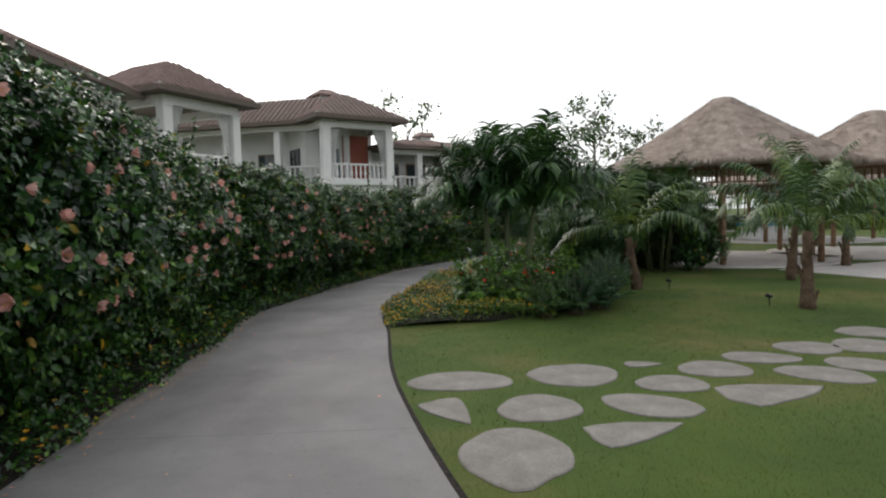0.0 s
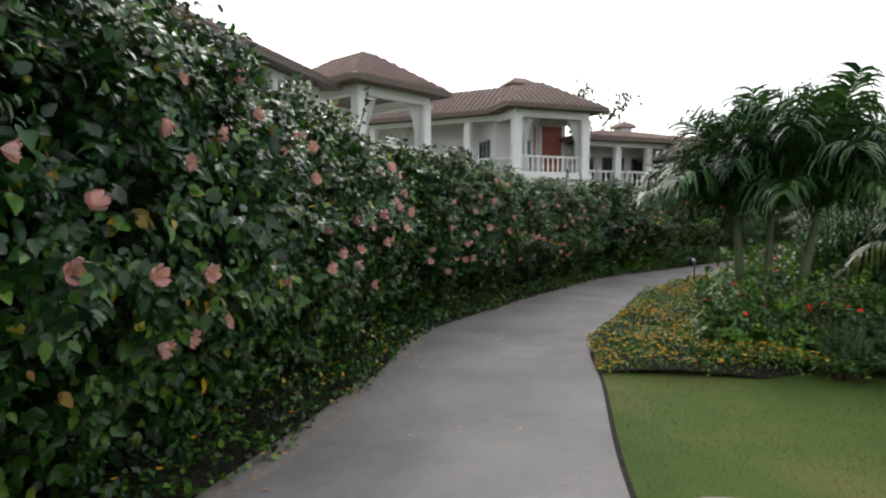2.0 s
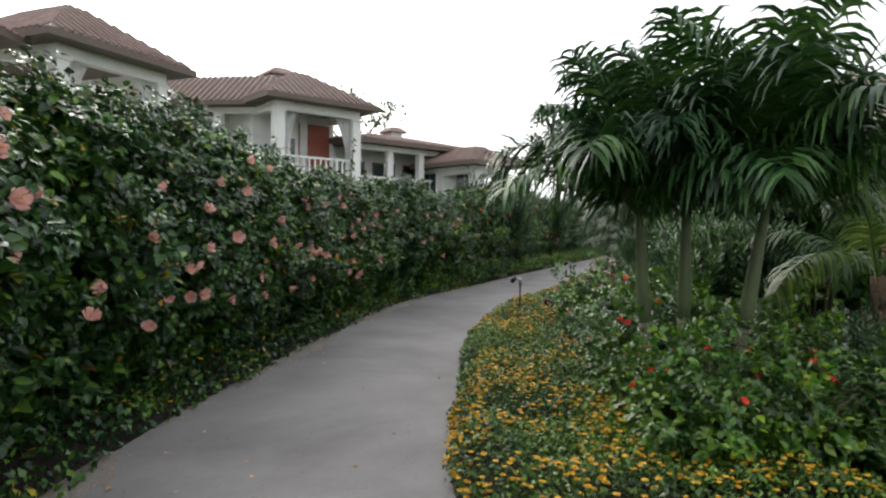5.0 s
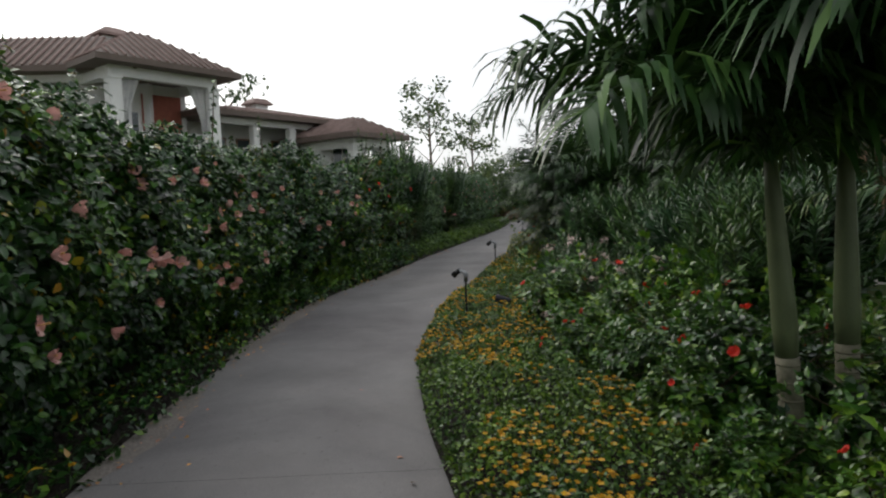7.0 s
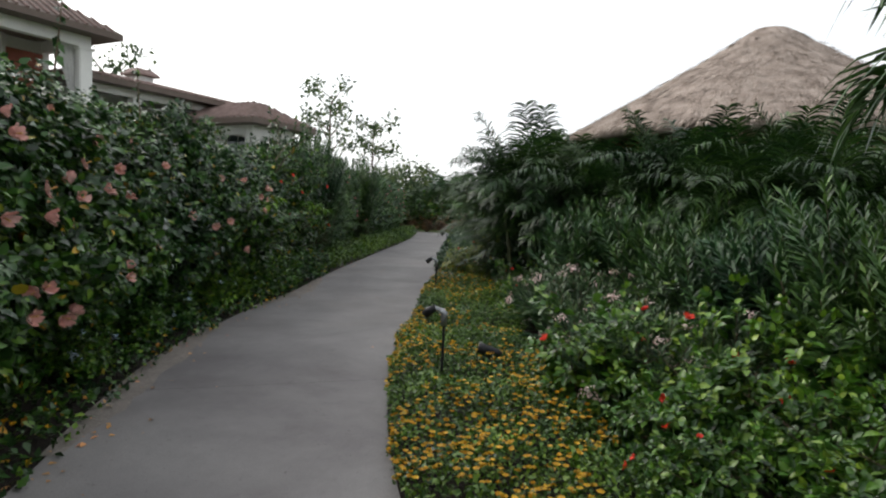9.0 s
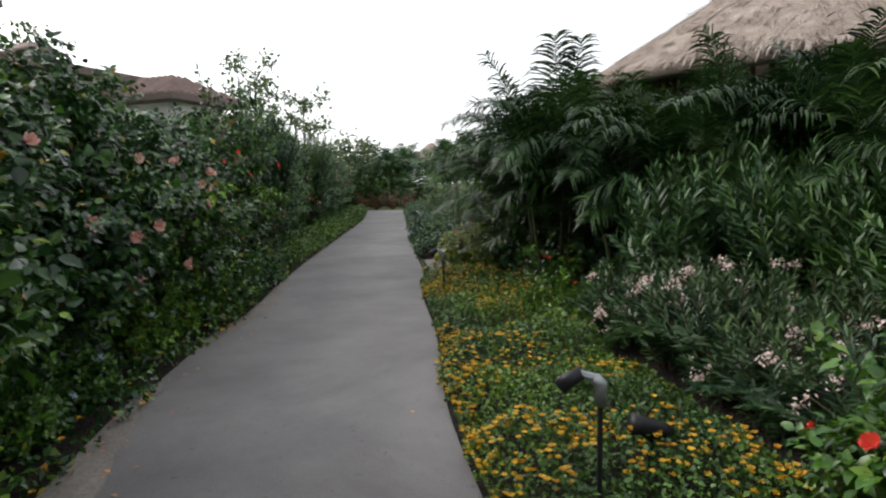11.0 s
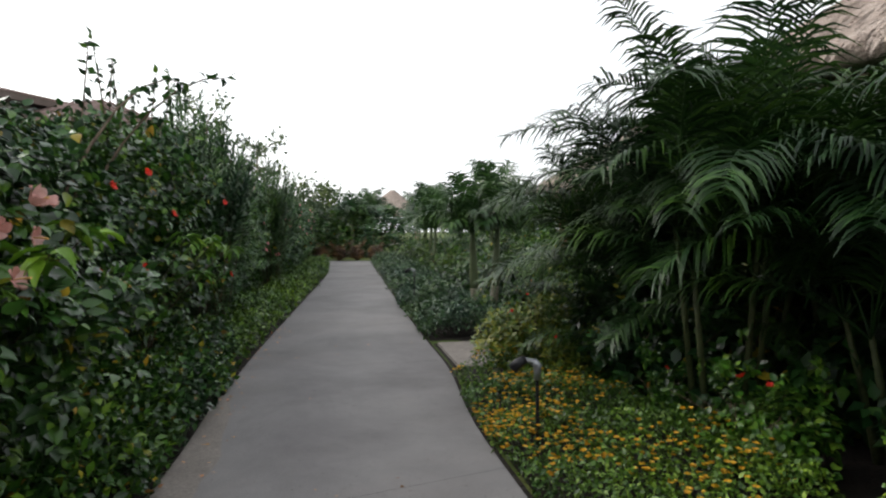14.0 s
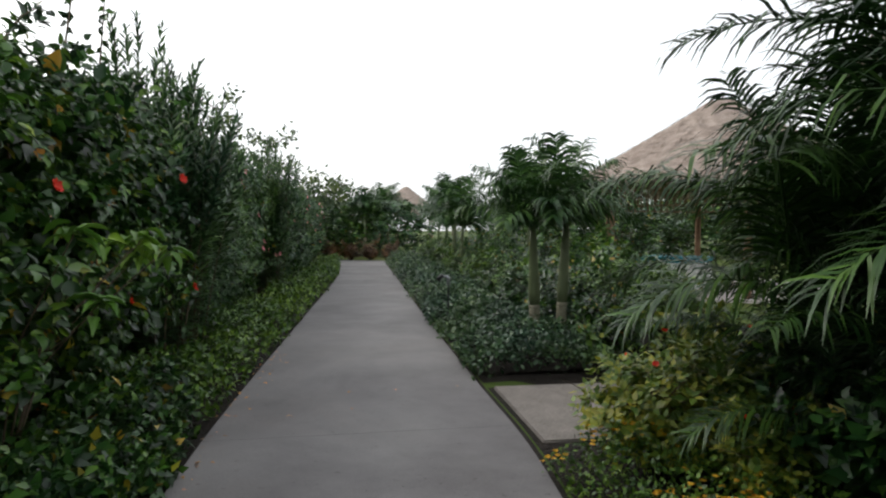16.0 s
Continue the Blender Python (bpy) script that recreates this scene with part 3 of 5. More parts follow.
for i, (f, s) in enumerate(HEDGE_MESHES):
    me = bpy.data.meshes.new("stem")
    s.to_mesh(me)
    s.free()
    HEDGE_MESHES[i] = (f, me)
y, i = -6.0, 0
while y < 20.5:
    p, d = along(LEFT, y, 1.0 + 0.05 * hrng.normal())
    hibiscus(p[0], p[1], math.degrees(math.atan2(d[1], d[0])) + 180 * (i % 2), i % 5, float(np.interp(y, [2, 5, 8, 10.5, 13, 15, 17, 20], [1.06, 1.04, 0.9, 0.92, 0.88, 0.82, 0.8, 0.8])) + 0.03 * hrng.normal(), 9 if 1 < y < 16 else 4, hrng, (d[1], -d[0]))
    y += 1.15 * d[1]
    i += 1


# ---- low ground cover along the path ----
def cover(name, line, y0, y1, o0, o1, h, n, leaf, mat, label, flower=None, nfl=0, fl_r=0.016, template=LEAF, seed=1, fl_label=""):
    rng = np.random.default_rng(seed)
    ob = thing(name, pose(0, 0, 0), label, "groundcover", kind="stuff")

    def field(k, top):
        ys = y0 + (y1 - y0) * rng.random(k)
        us = rng.random(k) ** (1.35 if top else 1.0)
        pts, hs = np.zeros((k, 3)), np.zeros(k)
        for j in range(k):
            wob = 0.1 * noise.noise((ys[j] * 1.3, seed, 0)) + 0.05 * noise.noise((ys[j] * 5, seed, 3))
            far = o1(ys[j]) if callable(o1) else o1
            q, _ = along(line, ys[j], o0 + wob + (far - o0) * us[j])
            hh = h * (0.75 + 0.5 * noise.noise((q[0] * 1.6, q[1] * 1.6, seed))) * min(1, 0.35 + 4 * us[j]) * min(1, 0.4 + 5 * (1 - us[j]))
            pts[j] = (*q, hh)
        if top:
            keep = np.array([noise.noise((a * 1.1, b * 1.1, seed + 5)) + 0.35 * noise.noise((a * 5, b * 5, seed)) for a, b, _c in pts]) > np.where(pts[:, 1] < 10.2, -0.6, -0.04)
            pts = pts[keep]
        k = len(pts)
        if not top:
            pts[:, 2] *= rng.random(k) ** 0.45
            pts[:, 2] += 0.015
        else:
            pts[:, 2] *= 0.82 + 0.3 * rng.random(k)
        return pts
    p = field(n, False)
    d = rng.normal(size=(n, 3)) + np.array([0, 0, 0.15])
    nr = rng.normal(size=(n, 3)) * 0.5 + np.array([0, 0, 1.0])
    part("leaves", leaves("leaves", p, d, nr, leaf * (0.6 + 0.8 * rng.random(n)), template), mat, ob)
    if flower:
        p = field(nfl, True)
        nfl = len(p)
        a = rng.random((nfl, 5)) * 0.5 + np.arange(5)[None] * 1.257
        pp = np.repeat(p, 5, axis=0)
        dd = np.stack([np.cos(a).ravel(), np.sin(a).ravel(), 0.25 + 0.6 * np.repeat(rng.random(nfl), 5)], axis=1)
        nn = np.tile(np.array([0, 0, 1.0]), (len(pp), 1)) + np.repeat(rng.normal(size=(nfl, 3)) * 0.45, 5, axis=0)
        part("flowers", leaves("flowers", pp, dd, nn, np.full(len(pp), fl_r), BROAD * np.array([1.45, 1, 1])), flower, ob, fl_label)
    return ob


cover("yellow_flower_groundcover", RIGHT, 8.4, 21.7, 0.04, lambda yy: -1.32 - 1.05 * math.exp(-((yy - 8.4) / 0.8) ** 2), 0.34, 76000, 0.031, COVER, "low green groundcover dotted with small yellow flowers", YELLOW, 6200, 0.02, seed=3, fl_label="small golden-yellow flowers")
cover("trailing_groundcover", LEFT, -6, 20.5, -0.1, 0.62, 0.18, 14000, 0.055, HIB, "dark green trailing groundcover at the foot of the hedge", YELLOW, 260, 0.024, seed=7, fl_label="few yellow flowers")
cover("low_green_border", LEFT, 19.8, 23.6, -0.03, 0.7, 0.62, 11000, 0.06, HIB, "low dark green border at the foot of the shrubs", seed=8)
cover("low_green_border", LEFT, 23.4, 42, -0.03, 0.85, 0.5, 20000, 0.06, COVER, "low soft green border of shrubs along the path", seed=9)
cover("low_green_border", RIGHT, 23.6, 28.5, 0.05, -1.4, 0.5, 16000, 0.06, GREY, "low greyish-green leafy border along the path", seed=12)
cover("low_green_border", RIGHT, 28.3, 41.5, 0.05, -1.3, 0.6, 14000, 0.06, GREY, "low greyish-green leafy border along the path", seed=11)


# ---- shrubs of the flower bed and beyond ----
def shrub_kind(seed, n, ext, leaf, template=LEAF, square=2.2, shell=0.4, nst=10, sprigs=6):
    rng = np.random.default_rng(seed)
    f = bush_leaves("foliage", rng, n, ext, leaf, template, shell, 0, square, 0.1, sprigs)
    s = bpy.data.meshes.new("stem")
    b = stems(rng, nst, ext, 0.01)
    b.to_mesh(s)
    b.free()
    return f, s


def shrub(name, kind, mat, x, y, rz, s, label, group="", flower=None, nfl=0, seed=0, ext=(0.5, 0.5, 0.7), fl_label="", fs=1.0):
    ob = thing(name, pose(x, y, 0.02, 0, 0, rz) @ Matrix.Scale(s, 4), label, "shrub", group)
    part("foliage", kind[0], mat, ob)
    tagged(part("woody_base", kind[1], BARK, ob), kind="stuff")
    rng = random.Random(seed)
    for _ in range(nfl):
        a, e = rng.random() * 6.28, rng.uniform(0.2, 1.3)
        n = Vector((math.cos(a) * math.cos(e), math.sin(a) * math.cos(e), math.sin(e)))
        p = (n.x * ext[0] * 1.12, n.y * ext[1] * 1.12, ext[2] * (0.42 + 0.7 * n.z))
        if len(kind) > 2:
            p, n = rng.choice(kind[2])
            p = Vector(p) + Vector(n) * 0.03
        tagged(part("flower_head" if flower in (CLUSTER, PINKCLUSTER, BLUECLUSTER) else "flower", flower, None, ob, fl_label, m=facing(p, n, a, fs * rng.uniform(0.65, 1.0))), kind="stuff" if flower in (CLUSTER, PINKCLUSTER, BLUECLUSTER) else "")
    return ob


K_IXO = [shrub_kind(20 + k, 2000, (0.5, 0.5, 0.74), 0.086, BROAD, 2.0, 0.55, 14, 14) for k in range(3)]
def cane_shrub_kind(seed, nst, ext, leaf, step=0.03, bare=0.3):
    """A shrub of upright forking canes with whorls of narrow leaves that point up and outwards; also gives the tips."""
    rng = np.random.default_rng(seed)
    pos, dr, nrm, size, wood, tips = [], [], [], [], [], []
    for i in range(nst):
        a, k = i * 2.4 + rng.random(), math.sqrt((i + 0.5) / nst)
        base = np.array([math.cos(a) * 0.3 * ext[0] * k, math.sin(a) * 0.3 * ext[1] * k, -0.03])
        tip = np.array([math.cos(a) * ext[0] * k, math.sin(a) * ext[1] * k, ext[2] * (1.05 - 0.35 * k * k) * rng.uniform(0.82, 1.08)])
        mid = (base + tip) / 2 + np.array([-math.cos(a), -math.sin(a), 0]) * 0.08 * k + rng.normal(size=3) * 0.03
        ends = [tip] + [tip + np.array([rng.normal() * 0.13, rng.normal() * 0.13, -rng.uniform(0.08, 0.3)]) for _ in range(2)]
        wood.append(tube([base, mid, tip], [0.011, 0.008, 0.003], 5))
        for j, e in enumerate(ends):
            lo = base * (1 - bare) + mid * bare if j == 0 else mid
            ln = np.linalg.norm(e - mid) + (np.linalg.norm(mid - lo) if j == 0 else 0)
            m = max(4, int(ln / step))
            u = np.linspace(0, 1, m)[:, None]
            c = (1 - u) ** 2 * lo + 2 * u * (1 - u) * (mid if j == 0 else (mid + e) / 2) + u * u * e
            ax = np.gradient(c, axis=0)
            ax /= np.linalg.norm(ax, axis=1, keepdims=True) + 1e-9
            tips.append((e, ax[-1]))
            for w in range(3):
                ph = np.arange(m) * 1.05 + w * 2.094 + rng.random(m) * 0.4
                out = np.stack([np.cos(ph), np.sin(ph), np.zeros(m)], axis=1)
                pos.append(c)
                dr.append(out * (0.95 - 0.45 * u) + ax * (0.15 + 0.9 * u) - np.array([0, 0, 0.12]) + rng.normal(size=(m, 3)) * 0.12)
                nrm.append(ax + out * -0.3 + rng.normal(size=(m, 3)) * 0.15)
                size.append(leaf * (0.7 + 0.45 * rng.random(m)) * (1.05 - 0.35 * u[:, 0] ** 3))
    me = bpy.data.meshes.new("stem")
    b = join(wood)
    b.to_mesh(me)
    b.free()
    return leaves("foliage", np.concatenate(pos), np.concatenate(dr), np.concatenate(nrm), np.concatenate(size), LANCE), me, tips


K_OLE = [cane_shrub_kind(30 + k, 24, (0.62, 0.62, 1.75), 0.19, 0.034) for k in range(3)]
K_PALE = [cane_shrub_kind(40 + k, 26, (0.52, 0.52, 0.8), 0.12, 0.024, 0.4) for k in range(2)]
K_ROUND = [shrub_kind(60 + k, 1900, (0.6, 0.6, 0.9), 0.1, LEAF, 2.1, 0.5, 12, 10) for k in range(2)]

# flower heads of pale pink oleander: a cluster of small petals
_rng = np.random.default_rng(3)
_p = _rng.normal(size=(40, 3)) * np.array([0.03, 0.03, 0.018])
CLUSTER = leaves("flower_cluster", _p, _rng.normal(size=(40, 3)), _p * 8 + np.array([0, 0, 1.0]), np.full(40, 0.03))
CLUSTER.materials.append(BLUSH)
PINKCLUSTER = CLUSTER.copy()
PINKCLUSTER.materials.clear()
PINKCLUSTER.materials.append(PINK)
BLUECLUSTER = CLUSTER.copy()
BLUECLUSTER.materials.clear()
BLUECLUSTER.materials.append(PALEBLUE)

srng = random.Random(11)
k = 0
for y in np.arange(8.9, 14.6, 0.74):
    for off in (-1.35, -1.95, -2.6):
        if y < 9.6 and off > -2.4 or y < 9.1:
            continue
        p, d = along(RIGHT, y, off + srng.uniform(-0.12, 0.12))
        shrub("red_flowering_shrub", K_IXO[k % 3], IXO, p[0], p[1], srng.uniform(0, 360), srng.uniform(0.74, 1.02) * (0.8 if off > -1.5 else 1.0), "bushy bright green shrub with scarlet flowers in the bed", "red-flowering shrubs in the bed", RED_FLOWER, srng.choice([2, 3, 4]), k, fl_label="scarlet flower", fs=0.9)
        k += 1
for x, y, s in ((1.45, 14.4, 0.9), (1.95, 14.25, 1.0)):
    shrub("red_flowering_shrub", K_IXO[k % 3], IXO, x, y, srng.uniform(0, 360), s, "bushy bright green shrub with scarlet flowers in the bed", "red-flowering shrubs in the bed", RED_FLOWER, 5, k, fl_label="scarlet flower")
    k += 1
for x, y, s in ((2.0, 9.15, 0.8), (2.45, 9.6, 0.9), (1.5, 8.95, 0.65), (2.75, 10.3, 1.0), (2.9, 11.1, 1.0)):
    shrub("feathery_shrub", K_PALE[k % 2], OLE, x, y, srng.uniform(0, 360), s * 0.95, "soft feathery dark green shrub at the edge of the bed", "feathery shrubs at the bed edge")
    k += 1
for y in np.arange(14.8, 18.0, 0.62):
    for off in (-1.65, -2.2):
        p, d = along(RIGHT, y, off + srng.uniform(-0.12, 0.12))
        shrub("pale_flowering_shrub", K_PALE[k % 2], GREY, p[0], p[1], srng.uniform(0, 360), srng.uniform(0.85, 1.05), "narrow-leaved shrub with pale pink flower clusters", "pale-flowering shrubs in the bed", CLUSTER, 9, k, fl_label="pale pink flower cluster", fs=1.1)
        k += 1
for y in np.arange(13.6, 17.6, 0.75):
    for off in (-2.75, -3.4):
        p, d = along(RIGHT, y, off + srng.uniform(-0.15, 0.15))
        shrub("oleander_shrub", K_OLE[k % 3], OLE, p[0], p[1], srng.uniform(0, 360), srng.uniform(0.78, 0.98), "upright narrow-leaved green oleander shrub", "oleander shrubs in the bed")
        k += 1
for x, y, s in ((3.45, 16.85, 0.9), (3.85, 16.5, 1.0)):
    shrub("oleander_shrub", K_OLE[k % 3], OLE, x, y, srng.uniform(0, 360), s, "upright narrow-leaved green oleander shrub", "oleander shrubs in the bed")
    k += 1
for y in np.arange(18.4, 21.2, 0.95):
    p, d = along(RIGHT, y, -1.4 + srng.uniform(-0.1, 0.1))
    shrub("red_flowering_shrub", K_IXO[k % 3], IXO, p[0], p[1], srng.uniform(0, 360), srng.uniform(0.6, 0.8), "bushy bright green shrub with scarlet flowers in the bed", "red-flowering shrubs in the bed", RED_FLOWER, 2, k, fl_label="scarlet flower")
    k += 1
for x, y, s in ((4.4, 21.4, 0.8), (4.8, 21.25, 0.9), (5.35, 21.3, 0.75), (4.5, 20.85, 0.62), (4.95, 20.8, 0.7)):
    shrub("golden_shrub", K_ROUND[k % 2], GOLD, x, y, srng.uniform(0, 360), s, "yellow-green leafy shrub beside the side path", "golden shrubs at the side path", RED_FLOWER, 2, k, (0.6, 0.6, 0.9), "orange-red flower", 0.8)
    k += 1

for y, off, s in ((16.4, 0.3, 0.5), (17.5, 0.32, 0.55), (18.2, 0.28, 0.5), (19.2, 0.3, 0.6), (19.8, 0.34, 0.55)):
    p, d = along(LEFT, y, off)
    shrub("blue_flowering_shrub", K_IXO[k % 3], IXO, p[0], p[1], srng.uniform(0, 360), s, "low light green shrub with pale blue flower heads", "pale-blue-flowering shrubs at the hedge foot", BLUECLUSTER, 4, k, fl_label="pale blue flower head", fs=1.1)
    k += 1

# far side of the path: oleanders and tall shrubs behind the low border
FAR_HEDGE = []
for i in range(3):
    _s = bpy.data.meshes.new("branches")
    _b = stems(hrng, 14, (0.7, 0.8, 2.4), 0.014)
    _b.to_mesh(_s)
    _b.free()
    FAR_HEDGE.append((hedge_leaves("foliage", hrng, 7500, 0.8, 0.95, 2.5, 0.11 if i == 0 else 0.15, BROAD if i == 0 else LANCE, 24, 0.6, 0.6), _s))
y, i = 20.9, 0
while y < 42:
    p, d = along(LEFT, y, (1.3 if y < 24 else 1.6) + srng.uniform(-0.12, 0.12))
    near = y < 24.5
    ob = thing("tall_oleander", pose(p[0], p[1], 0, 0, 0, math.degrees(math.atan2(d[1], d[0])) + 180 * (i % 2)) @ Matrix.Diagonal((1, 1, float(np.interp(y, [20, 22, 24.5, 27, 42], [0.84, 0.9, 1.06, 1.05, 1.0])) + srng.uniform(-0.05, 0.05), 1)), "tall dense dark green shrub with a few pink flowers" if near else "tall dense green oleander with a few pink flowers", "shrub", "tall shrubs along the path")
    f, s = FAR_HEDGE[0 if near or i % 4 == 0 else 1 + i % 2]
    part("foliage", f, None if f.materials else HIB if f is FAR_HEDGE[0][0] else OLE, ob)
    tagged(part("woody_base", s, BARK, ob), kind="stuff")
    for c in range(2):
        sd = -1 if i % 2 == 0 else 1
        tagged(part("flower", RED_FLOWER, PINK if not near else RED, ob, "small pink flower" if not near else "red flower", m=facing((srng.uniform(-0.6, 0.6), sd * 1.0, srng.uniform(0.9, 2.2)), (srng.uniform(-0.6, 0.6), sd, 0.4), 0, 0.8)))
    y += 1.15 * d[1]
    i += 1
for y in np.arange(24.5, 41, 1.0):
    for off in (-1.7, -2.7, -3.7):
        p, d = along(RIGHT, y, off + srng.uniform(-0.25, 0.25))
        if y < 27 and off < -3:
            continue
        mat = GOLD if (y > 30 and off > -2 and k % 3 == 0) else HIB if k % 2 else COVER
        shrub("round_shrub", K_ROUND[k % 2], mat, p[0], p[1], srng.uniform(0, 360), srng.uniform(0.8, 1.15) * (1.3 if off < -3 else 1), "rounded leafy green shrub in the border" if mat is not GOLD else "rounded yellow-green shrub in the border", "round shrubs in the border")
        k += 1


# ---- palms ----
def frond(name, rng, length, elev, droop, pairs, leaflet, hang=0.5, width=0.022, sweep=0.7, stalk=0.15, lift=0.35, wild=0.15):
    """A feather leaf: an arching midrib along +x with drooping leaflets on both sides."""
    n = 14
    pts, ang, p = [np.zeros(3)], radians(elev), np.zeros(3)
    dirs = []
    for i in range(n):
        dv = np.array([math.cos(ang), 0, math.sin(ang)])
        dirs.append(dv)
        p = p + dv * length / n
        pts.append(p)
        ang -= radians(droop) / n * (0.5 + 1.0 * i / n)
    dirs.append(dirs[-1])
    pts, dirs = np.array(pts), np.array(dirs)
    v, q = [], []
    for i in range(n + 1):
        r = 0.011 * (1 - 0.85 * i / n) * (length / 1.6)
        up = np.cross([0, 1, 0], dirs[i]) * -1
        for a in range(4):
            c, s = math.cos(a * 1.571), math.sin(a * 1.571)
            v.append(pts[i] + np.array([0, c * r, 0]) + up * s * r)
    for i in range(n):
        for a in range(4):
            q.append((i * 4 + a, i * 4 + (a + 1) % 4, i * 4 + 4 + (a + 1) % 4, i * 4 + 4 + a))
    for s in (-1, 1):
        for j in range(pairs):
            u = stalk + (1 - stalk) * (j + 0.3 * rng.random()) / pairs
            f = u * n
            i = min(int(f), n - 1)
            base = pts[i] + (pts[i + 1] - pts[i]) * (f - i)
            d = dirs[i]
            up = np.cross(d, [0, 1, 0])
            up = up if up[2] > 0 else -up
            if rng.random() < 0.05:
                continue
            size = leaflet * (0.55 + 0.45 * math.sin(min(1, (u - stalk) / 0.5 + 0.35) * 1.57)) * (1 - 0.55 * max(0, u - 0.6) / 0.4) * (0.8 + 0.3 * rng.random())
            bend = hang * (0.7 + 0.6 * rng.random())
            out = np.array([0, s, 0]) * math.cos(sweep) + d * math.sin(sweep) * (0.8 + 0.3 * rng.random()) + up * (lift + wild * rng.normal())
            out /= np.linalg.norm(out)
            o = len(v)
            pt, dd = base, out
            for k2, w in enumerate((0.6, 1.0, 0.75, 0.08)):
                wd = np.cross(dd, up)
                wd /= np.linalg.norm(wd) + 1e-9
                v.append(pt - wd * width * w * 0.5)
                v.append(pt + wd * width * w * 0.5)
                dd = dd + np.array([0, 0, -bend * (0.3 + 0.35 * k2)])
                dd /= np.linalg.norm(dd)
                pt = pt + dd * size / 3
            for k2 in range(3):
                q.append((o + 2 * k2, o + 2 * k2 + 1, o + 2 * k2 + 3, o + 2 * k2 + 2))
    return np_mesh(name, v, q)


prng = np.random.default_rng(21)
CHR = [frond("frond", prng, 1.4 + 0.07 * prng.normal(), e, dr, 50, 0.5, 0.75, 0.03, 0.72, 0.1, 0.4, 0.45) for e, dr in ((85, 50), (76, 74), (66, 90), (58, 96), (49, 94), (38, 86))]
ARE = [frond("frond", prng, 1.65 + 0.12 * prng.normal(), e, dr, 48, 0.48, 0.6, 0.02, 0.72, 0.2, 0.35, 0.22) for e, dr in ((86, 48), (78, 72), (70, 88), (62, 98), (53, 104), (43, 104))]
COC = [frond("frond", prng, 1.9 + 0.12 * prng.normal(), e, dr, 44, 0.42, 0.95, 0.026, 0.7, 0.16, 0.1, 0.2) for e, dr in ((82, 50), (72, 88), (60, 112), (46, 120), (30, 112))]


def crown(ob, kinds, mat, n, base, rng, scale=1.0, first=0.0, order=None):
    for i in range(n):
        k = (order or range(len(kinds)))[i * len(order or kinds) // n]
        a = first + i * 2.4 + rng.uniform(-0.25, 0.25)
        s = scale * rng.uniform(0.88, 1.1)
        part("frond", kinds[k], mat, ob, m=Matrix.LocRotScale(Vector(base), Euler((rng.uniform(-0.15, 0.15), 0, a)), (s, s, s)))


def feather_palm(name, x, y, h, lean, scale, n, label, group, seed, r=0.048):
    rng = random.Random(seed)
    ob = thing(name, pose(x, y, 0, 0, 0, 0), label, "palm tree", group)
    top = Vector((lean[0] * 1.25, lean[1] * 1.25, h + 0.34))
    tip = Vector((lean[0] * 0.5, lean[1] * 0.5, h * 0.5))
    rings = [(0.0, 1.75), (0.12, 1.7), (0.35, 1.35), (0.6, 1.15), (0.85, 1.05), (1.0, 1.1)]
    part("trunk", tube([Vector((0, 0, -0.05)).lerp(tip, u) for u, _ in rings], [r * w for _, w in rings], 14), TRUNK, ob, "grey ringed trunk, swollen at its foot", smooth=True)
    for j in range(6):
        u = 0.35 + 0.12 * j
        c = Vector((0, 0, -0.05)).lerp(tip, u)
        w = r * float(np.interp(u, [p for p, _ in rings], [q for _, q in rings])) * 1.03
        part("ring", tube([c - Vector((0, 0, 0.006)), c + Vector((0, 0, 0.006))], [w, w], 14), TRUNK, ob, smooth=True)
    part("crownshaft", tube([tip - Vector((0, 0, 0.02)), tip.lerp(top, 0.15), tip.lerp(top, 0.4), tip.lerp(top, 0.75), top], [r * 1.02, r * 1.22, r * 1.05, r * 0.8, r * 0.5], 12), SHAFT, ob, "smooth green crownshaft", smooth=True)
    crown(ob, CHR, PALM, n, top - Vector((0, 0, 0.1)), rng, scale, rng.random() * 6)
    return ob


CH = "short palm with a smooth trunk and drooping dark feather leaves"
feather_palm("palm_tree", 0.95, 11.1, 1.32, (-0.1, 0.05), 1.08, 24, CH, "palms in the bed", 1)
feather_palm("palm_tree", 1.2, 11.05, 1.4, (0.02, 0.05), 1.1, 24, CH, "palms in the bed", 2)
feather_palm("palm_tree", 1.4, 10.7, 1.38, (0.2, -0.03), 1.16, 26, CH, "palms in the bed", 3)
feather_palm("palm_tree", 6.25, 24.25, 1.15, (-0.05, 0.0), 0.74, 15, CH, "palms by the side path", 4, 0.055)
feather_palm("palm_tree", 6.42, 24.05, 1.2, (0.14, 0.05), 0.76, 15, CH, "palms by the side path", 5, 0.055)
for i, (x, y) in enumerate(((10.8, 31.5), (12.5, 34.0), (15.2, 38.0), (13.8, 36.2), (17.0, 41.0), (11.5, 29.8))):
    feather_palm("palm_tree", x, y, 1.2 + 0.3 * (i % 3), (0.1, 0), 1.0, 13, CH, "palms along the far border", 60 + i)


for i, (x, y) in enumerate(((18.6, 48.5), (20.2, 50.5), (24.0, 49.0), (17.2, 47.6))):
    feather_palm("palm_tree", x, y, 2.0 + 0.35 * (i % 3), (0.1 - 0.05 * i, 0), 1.15, 15, "grown palm with a slender trunk beyond the crossing", "palms beyond the crossing", 90 + i, 0.08)


